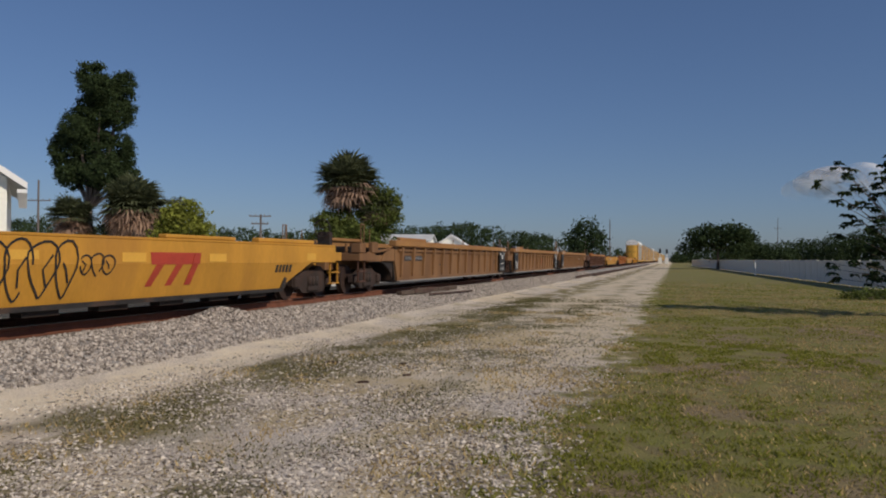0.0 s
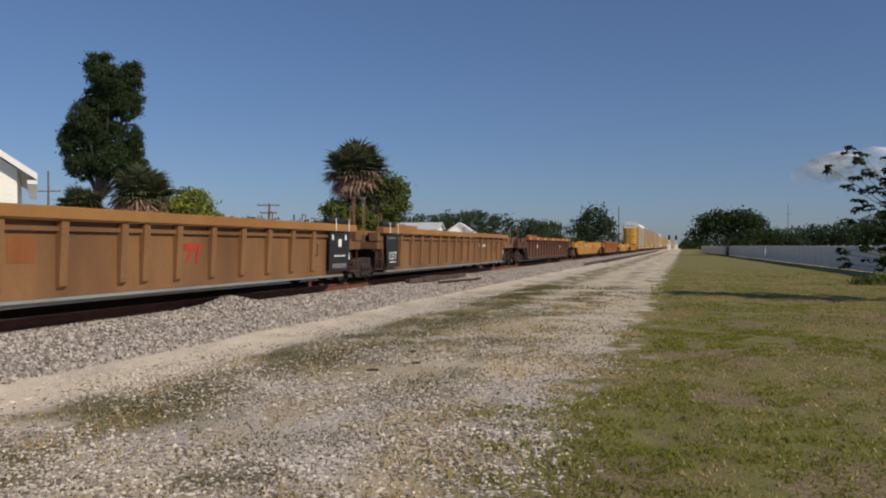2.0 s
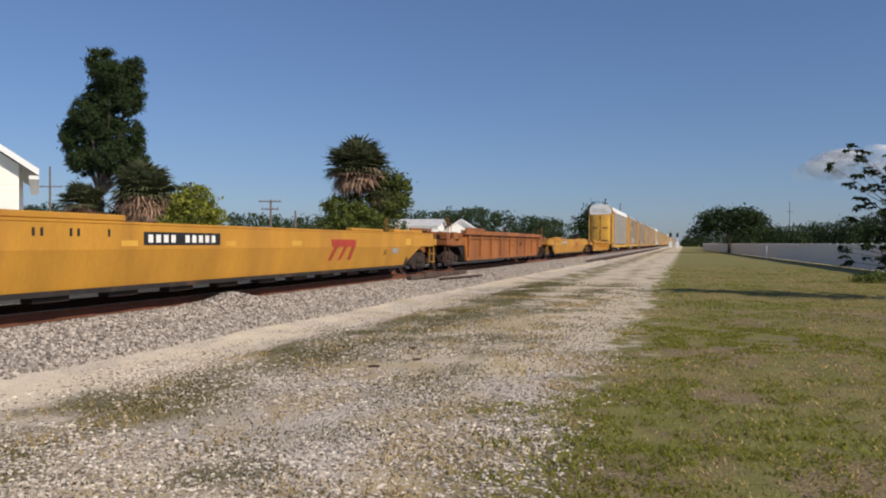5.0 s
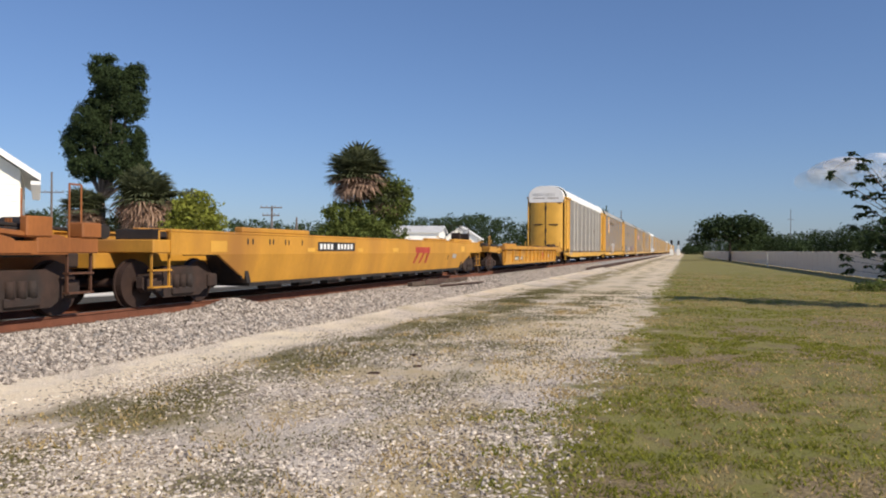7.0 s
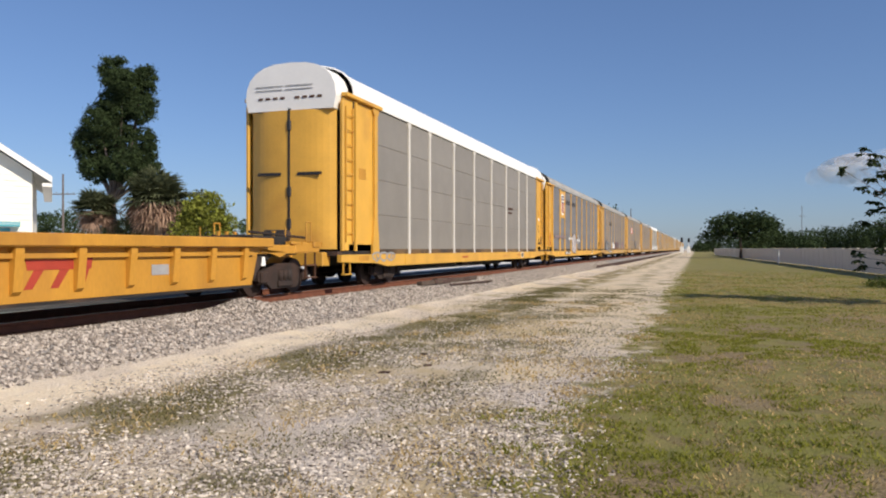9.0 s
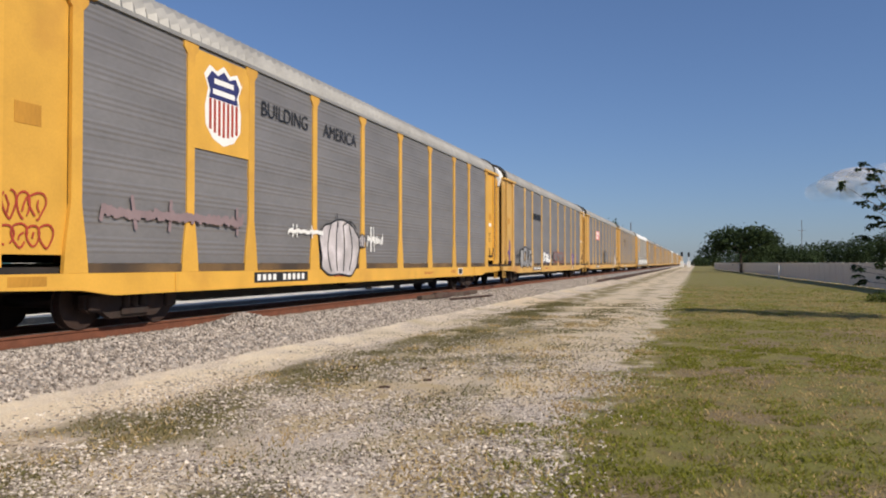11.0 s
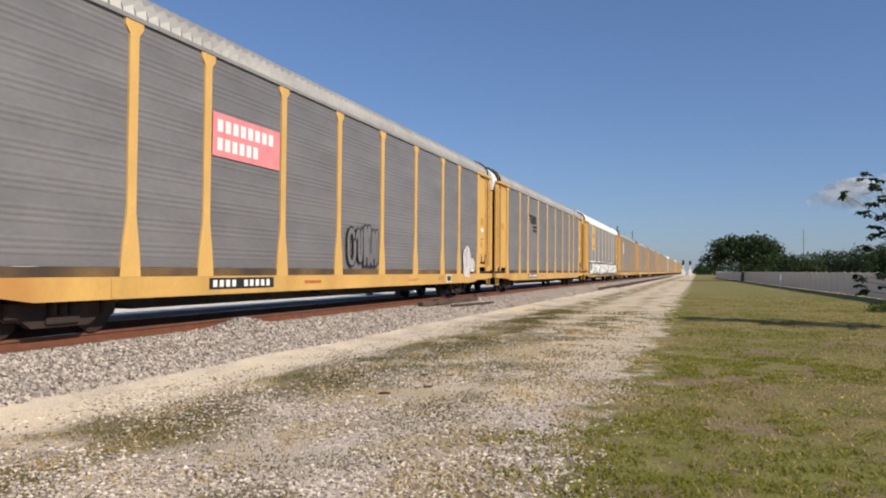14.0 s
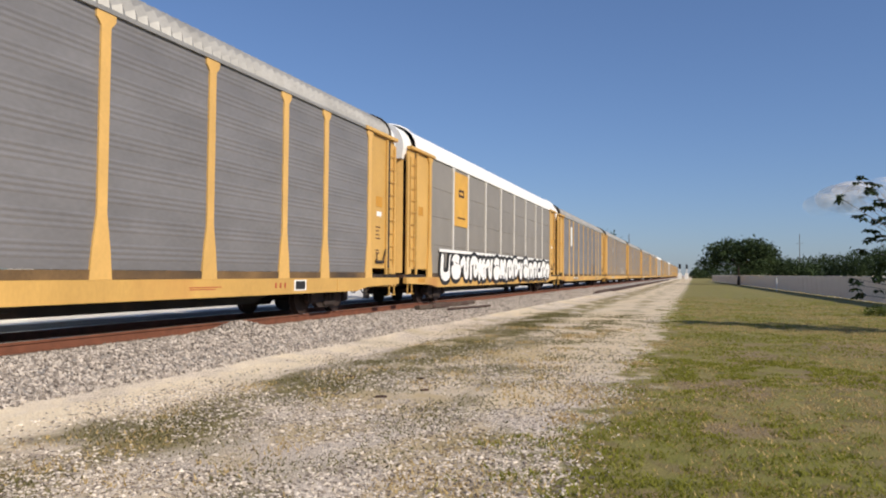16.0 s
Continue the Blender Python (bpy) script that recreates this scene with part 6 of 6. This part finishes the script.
mark(C3, "pale_frame", bars(GALV_ROOF, [(7.0, 7.35, 0.76, 1.12)]), "pale stencil frame", PLATE)
mark(C3, "dark_frame", bars(OXIDE, [(7.05, 7.30, 0.82, 1.07)]), "", PLATE + 0.004)
word_bars(C1, -1.7, -0.9, 0.80, 0.84, BLACK_PAINT, PLATE, count=8)
# brown car
word_bars(C4, -5.0, -3.6, 0.98, 1.20, WHITE, PLATE, count=9, label="white stencilled bars")
word_bars(C4, 3.9, 5.35, 0.94, 1.20, WHITE, PLATE, count=4, label="faded white emblem bars")
mark(C4, "yellow_sticker", bars(YELLOW, [(-2.2, -1.8, 0.84, 1.22)]), "worn yellow sticker", PLATE)
for y in (-7.9, -5.4, -2.9, 0.3, 2.8, 4.9, 7.2):
    mark(C4, "yellow_dash", bars(YELLOW, [(y, y + 0.55, 1.47, 1.62)]), "bright yellow paint dash", 1.582)
mark(C4, "white_mark", bars(WHITE, [(-7.0, -6.85, 0.98, 1.14), (7.0, 7.2, 0.72, 0.9), (6.4, 6.6, 1.0, 1.1)]), "small white stencil mark", PLATE)
# orange brown car
word_bars(C6, 2.75, 4.2, 0.92, 1.14, OXIDE, PLATE, count=7, label="dark worn lettering marks")
text_mark(C6, "53", 5.8, 0.92, 0.30, BLACK_PAINT, PLATE, label="black number 53")
word_bars(C6, 1.3, 2.0, 0.92, 0.98, OXIDE, PLATE, count=6)
# yellow cars
for c in (C5, C7):
    number_plate_bars(c, -4.55, -2.3, 1.02, 1.25, bend=True)
    stroke_logo(c, 2.65, 4.5, 0.60, 1.16, bend=True)
    text_mark(c, "53", 6.6, 0.70, 0.22, BLACK_PAINT, bend=True, label="black number 53")
    mark(c, "grey_label", bars(GRAY_SPRAY, [(7.2, 7.7, 0.74, 0.90)]), "small dark stencil label", bend=True)
    mark(c, "yellow_patch", bars(YELLOW, [(-9.1, -8.55, 1.0, 1.22), (-5.1, -4.7, 1.0, 1.1), (-2.1, -1.75, 1.0, 1.1), (0.6, 1.1, 1.0, 1.12), (8.3, 8.8, 1.0, 1.22)]), "fresh yellow paint patch", bend=True)
    mark(c, "stencil_marks", bars(BLACK_PAINT, [(y, y + 0.05, 1.16, 1.28) for y in (-7.8, -7.6, -6.9, -6.75, -6.2, -6.05, -5.4)]), "small black stencil marks", bend=True)
number_plate_bars(C8, -5.45, -3.4, 0.52, 0.74, PLATE)
text_mark(C8, "53", -1.08, 0.66, 0.32, BLACK_PAINT, PLATE, label="black number 53")
stroke_logo(C8, 2.3, 3.75, 0.50, 0.92, PLATE)
mark(C8, "grey_label", bars(GRAY_SPRAY, [(4.95, 5.4, 0.62, 0.80)]), "small grey stencil label", PLATE)
word_bars(C8, -2.7, -1.75, 0.62, 0.67, OXIDE, PLATE, count=8)
mark(C8, "black_frame", bars(OXIDE, [(-8.0, -7.6, 0.58, 0.80)]), "small dark frame", PLATE)
mark(C8, "yellow_label", bars(YELLOW, [(-7.96, -7.64, 0.62, 0.76)]), "", PLATE + 0.005)

# ---- marks on the autoracks ----
FACE = 1.500
for k in range(1, 12):
    if k in (0, 5, 11, 14):
        continue
    number_plate_bars(RACKS[k], -6.9, -4.6, 0.66, 0.88, 1.517)
# the car with a shield
R1 = RACKS[1]
mark(R1, "yellow_board", bars(YELLOW, [(-8.92, -7.08, 3.2, 5.04)]), "square yellow board", FACE)


def shield(car, y, z, h):
    w = h * 0.40
    def outline(s):
        return [(y + s * a * w, z + s * b * h / 2) for a, b in ((0, -1.0), (0.55, -0.86), (0.92, -0.55), (0.95, -0.1), (0.80, 0.35), (1.0, 0.66), (0.72, 0.92), (0.35, 0.82), (0, 1.0), (-0.35, 0.82), (-0.72, 0.92), (-1.0, 0.66), (-0.80, 0.35), (-0.95, -0.1), (-0.92, -0.55), (-0.55, -0.86))]
    mark(car, "shield_edge", flat_shape(outline(1.08), WHITE), "white shield outline", FACE + 0.005)
    base = z + 0.07 * h
    field = [p for p in outline(0.93) if p[1] > base]
    ends = [(y + w * 0.84, base)], [(y - w * 0.84, base)]
    mark(car, "shield_field", flat_shape(ends[0] + field + ends[1], BLUE_PAINT), "navy blue shield top", FACE + 0.010)
    mark(car, "shield_bars", bars(WHITE, [(y - w * 0.55, y + w * 0.55, z + 0.27 * h, z + 0.34 * h), (y - w * 0.62, y + w * 0.62, z + 0.13 * h, z + 0.20 * h)]), "white bars on the shield", FACE + 0.015)
    for i in range(7):
        a = (i - 3) * 0.25
        low = -0.42 + 0.12 * abs(a) ** 1.5
        mark(car, "shield_stripe", bars(RED_PAINT, [(y + w * (a - 0.065), y + w * (a + 0.065), z + low * h, z + 0.06 * h)]), "red shield stripe", FACE + 0.010)


shield(R1, -8.0, 4.12, 1.45)
text_mark(R1, "BUILDING", -5.6, 4.22, 0.46, BLACK_PAINT, FACE, label="black lettering on the side")
text_mark(R1, "AMERICA", -2.82, 4.22, 0.46, BLACK_PAINT, FACE, label="black lettering on the side")
balloon(R1, -4.0, -1.75, 0.74, 2.15, BLACK_PAINT, PALE_SPRAY, FACE + 0.02, 0.045, 4, "pale grey swollen graffiti with dark lines")
balloon(R1, -1.75, -1.35, 1.5, 1.85, BLACK_PAINT, PALE_SPRAY, FACE + 0.036, 0.03, 2, "small round graffiti face", False)
scribble(R1, 12, -5.5, -3.9, 1.72, 1.9, WHITE, FACE + 0.012, 0.045, label="white scribbled graffiti")
scribble(R1, 13, -1.15, -0.05, 1.5, 1.95, WHITE, FACE + 0.012, 0.045, label="white scribbled graffiti")
scribble(R1, 14, -11.2, -7.4, 1.72, 2.05, FAINT_PINK, FACE + 0.012, 0.08, label="faint red scribbled graffiti")
graffiti(R1, 15, -13.0, -12.1, 1.28, 1.62, 4, RED_PAINT, 1.45, 0.03, label="red scribbled graffiti on the end bay")
graffiti(R1, 18, -12.95, -12.25, 1.66, 2.08, 3, RED_PAINT, 1.45, 0.03, label="red scribbled graffiti on the end bay")
# the car with block graffiti
R2 = RACKS[2]
word_bars(R2, -6.75, -4.5, 3.55, 3.9, BLACK_PAINT, FACE, count=8, label="dark emblem word as plain bars")
graffiti(R2, 21, -10.2, -7.4, 0.78, 1.95, 4, BLACK_PAINT, FACE + 0.02, 0.07, GRAY_SPRAY, "grey block graffiti with thick black outline")
scribble(R2, 22, -11.2, -10.4, 1.2, 1.65, BLACK_PAINT, FACE + 0.012, 0.03, label="black scribbled graffiti")
graffiti(R2, 23, -4.0, -1.7, 1.06, 1.75, 3, BLUE_PAINT, FACE + 0.02, 0.06, WHITE, "white graffiti letters outlined in blue")
scribble(R2, 24, -1.3, -0.5, 1.3, 1.7, BLACK_PAINT, FACE + 0.012, 0.025, label="thin black graffiti")
graffiti(R2, 25, -0.4, 3.6, 1.08, 1.85, 5, RED_PAINT, FACE + 0.02, 0.045, GALV, "hollow graffiti letters outlined in red")
mark(R2, "graffiti_fill", flat_shape([(7.02, 1.72), (7.12, 1.78), (7.5, 1.70), (7.9, 1.76), (8.12, 1.70), (8.0, 1.38), (7.82, 1.14), (7.62, 0.74), (7.46, 1.0), (7.16, 1.3)], PURPLE_PAINT), "purple spray-painted shield shape", FACE + 0.018)
mark(R2, "graffiti_line", brush([(7.3, 1.55), (7.6, 1.62), (7.75, 1.4), (7.5, 1.3), (7.4, 1.42)], 0.06, PALE_SPRAY, 0.004), "", FACE + 0.022)
mark(R2, "graffiti_line", brush([(9.5, 1.12), (9.45, 1.5), (9.75, 1.62), (9.95, 1.6), (9.92, 1.2), (9.5, 1.12)], 0.05, PURPLE_PAINT, 0.004), "purple outlined box", FACE + 0.018)
scribble(R2, 27, -12.9, -12.3, 1.2, 1.95, PURPLE_PAINT, 1.45, 0.07, label="purple spray graffiti on the end bay")
# the car with a pink board
R3 = RACKS[3]
mark(R3, "pink_board", bars(PINK_PAINT, [(-6.85, -4.4, 3.22, 4.06)]), "faded pink red board", FACE)
word_bars(R3, -6.7, -4.6, 3.70, 3.94, WHITE, FACE + 0.005, count=8, label="white emblem word as plain bars")
word_bars(R3, -6.7, -5.2, 3.34, 3.58, WHITE, FACE + 0.005, count=6, label="white emblem word as plain bars")
graffiti(R3, 31, -0.95, 1.05, 1.10, 2.4, 4, BLACK_PAINT, FACE + 0.02, 0.055, GALV, "grey balloon graffiti outlined in black")
balloon(R3, 9.5, 10.5, 0.80, 1.95, WHITE, PALE_SPRAY, FACE + 0.02, 0.04, 2, "pale washed-out graffiti", False)
balloon(R3, 10.4, 11.0, 1.02, 1.5, WHITE, PALE_SPRAY, FACE + 0.03, 0.04, 1, "pale washed-out graffiti", False)
# the car with stripes
R4 = RACKS[4]
mark(R4, "stripe_emblem", bars(BLACK_PAINT, [(-6.7 + 0.10 * i, -5.55, 4.10 - 0.085 * i, 4.145 - 0.085 * i) for i in range(6)]), "black striped emblem", FACE)
word_bars(R4, -5.5, -4.75, 3.70, 4.12, BLACK_PAINT, FACE, count=2, label="black emblem bars")
word_bars(R4, -5.65, -4.6, 3.45, 3.58, BLACK_PAINT, FACE, count=7, label="black emblem bars")
word_bars(R4, -5.65, -4.45, 3.24, 3.37, BLACK_PAINT, FACE, count=8, label="black emblem bars")
# white-roofed car with a long tag
R5 = RACKS[5]
mark(R5, "yellow_board", bars(YELLOW, [(-8.92, -7.08, 2.9, 4.98)]), "tall yellow board", FACE)
mark(R5, "dark_emblem", bars(OXIDE, [(-8.3, -7.7, 4.25, 4.35), (-8.3, -7.7, 4.05, 4.15), (-8.36, -8.28, 4.05, 4.35), (-7.72, -7.64, 4.05, 4.35), (-8.5, -7.5, 3.2, 3.26)]), "small dark emblem", FACE + 0.005)
graffiti(R5, 41, -10.6, 10.6, 0.72, 1.9, 17, BLACK_PAINT, FACE + 0.02, 0.16, WHITE, "long white block graffiti with black gaps")
mark(R5, "graffiti_line", bars(WHITE, [(-10.8, 10.8, 1.84, 1.95)]), "white line above the graffiti", FACE + 0.035)
# first car behind the wells
R0 = RACKS[0]
graffiti(R0, 51, -12.0, -10.4, 0.70, 0.98, 3, GRAY_SPRAY, 1.52, 0.05, label="grey spray marks on the sill")
mark(R0, "dark_emblem", bars(OXIDE, [(4.6, 5.6, 3.0, 3.1), (4.6, 5.4, 2.8, 2.88)]), "small dark emblem", FACE)
b = B()
for y0 in (0.14, 1.04):
    for dz in (0.0, 0.10):
        box(b, -y0, -y0 + 0.9 - 0.08, -13.996, -13.990, 5.30 + dz, 5.325 + dz)
mark(R0, "end_emblem", mesh_of(b, GRAY_SPRAY), "thin grey outline on the white cap", 0.0)
b = B()
for i in range(9):
    if i != 4:
        box(b, -0.95 + i * 0.22, -0.81 + i * 0.22, -13.996, -13.990, 5.06, 5.12)
mark(R0, "end_bars", mesh_of(b, OXIDE), "small dark bars on the white cap", 0.0)
for k, seed in ((6, 61), (7, 62), (8, 63), (9, 64)):
    mark(RACKS[k], "pale_board", bars(WHITE, [(-8.4, -7.7, 3.2, 4.6)]) if k == 6 else bars(GRAY_SPRAY, [(-6.4, -5.0, 3.6, 4.0)]), "pale emblem board", FACE)
    graffiti(RACKS[k], seed, -2.6 + k, 0.4 + k, 1.1, 1.9, 4, WHITE if k % 2 else BLACK_PAINT, FACE, 0.05, label="scribbled graffiti")


# ---- what moves ----
# seconds, and metres gone since the eleventh second
GONE = [(t, 20.15 * (t - 11.0)) for t in (0.0, 2.0, 4.0, 6.0, 8.0, 8.5)] + [
(11.0, -0.45), (11.5, 9.47), (12.0, 19.55), (12.5, 29.32), (13.0, 38.6), (13.5, 48.6), (14.0, 58.45), (14.5, 68.38), (15.0, 78.3), (15.5, 88.22), (16.0, 98.1)]


def motions():
    for car, s in TRAIN:
        walk(car, [(t, pose(TRACK_X, s - d, RAIL_Z)) for t, d in GONE])


motions()
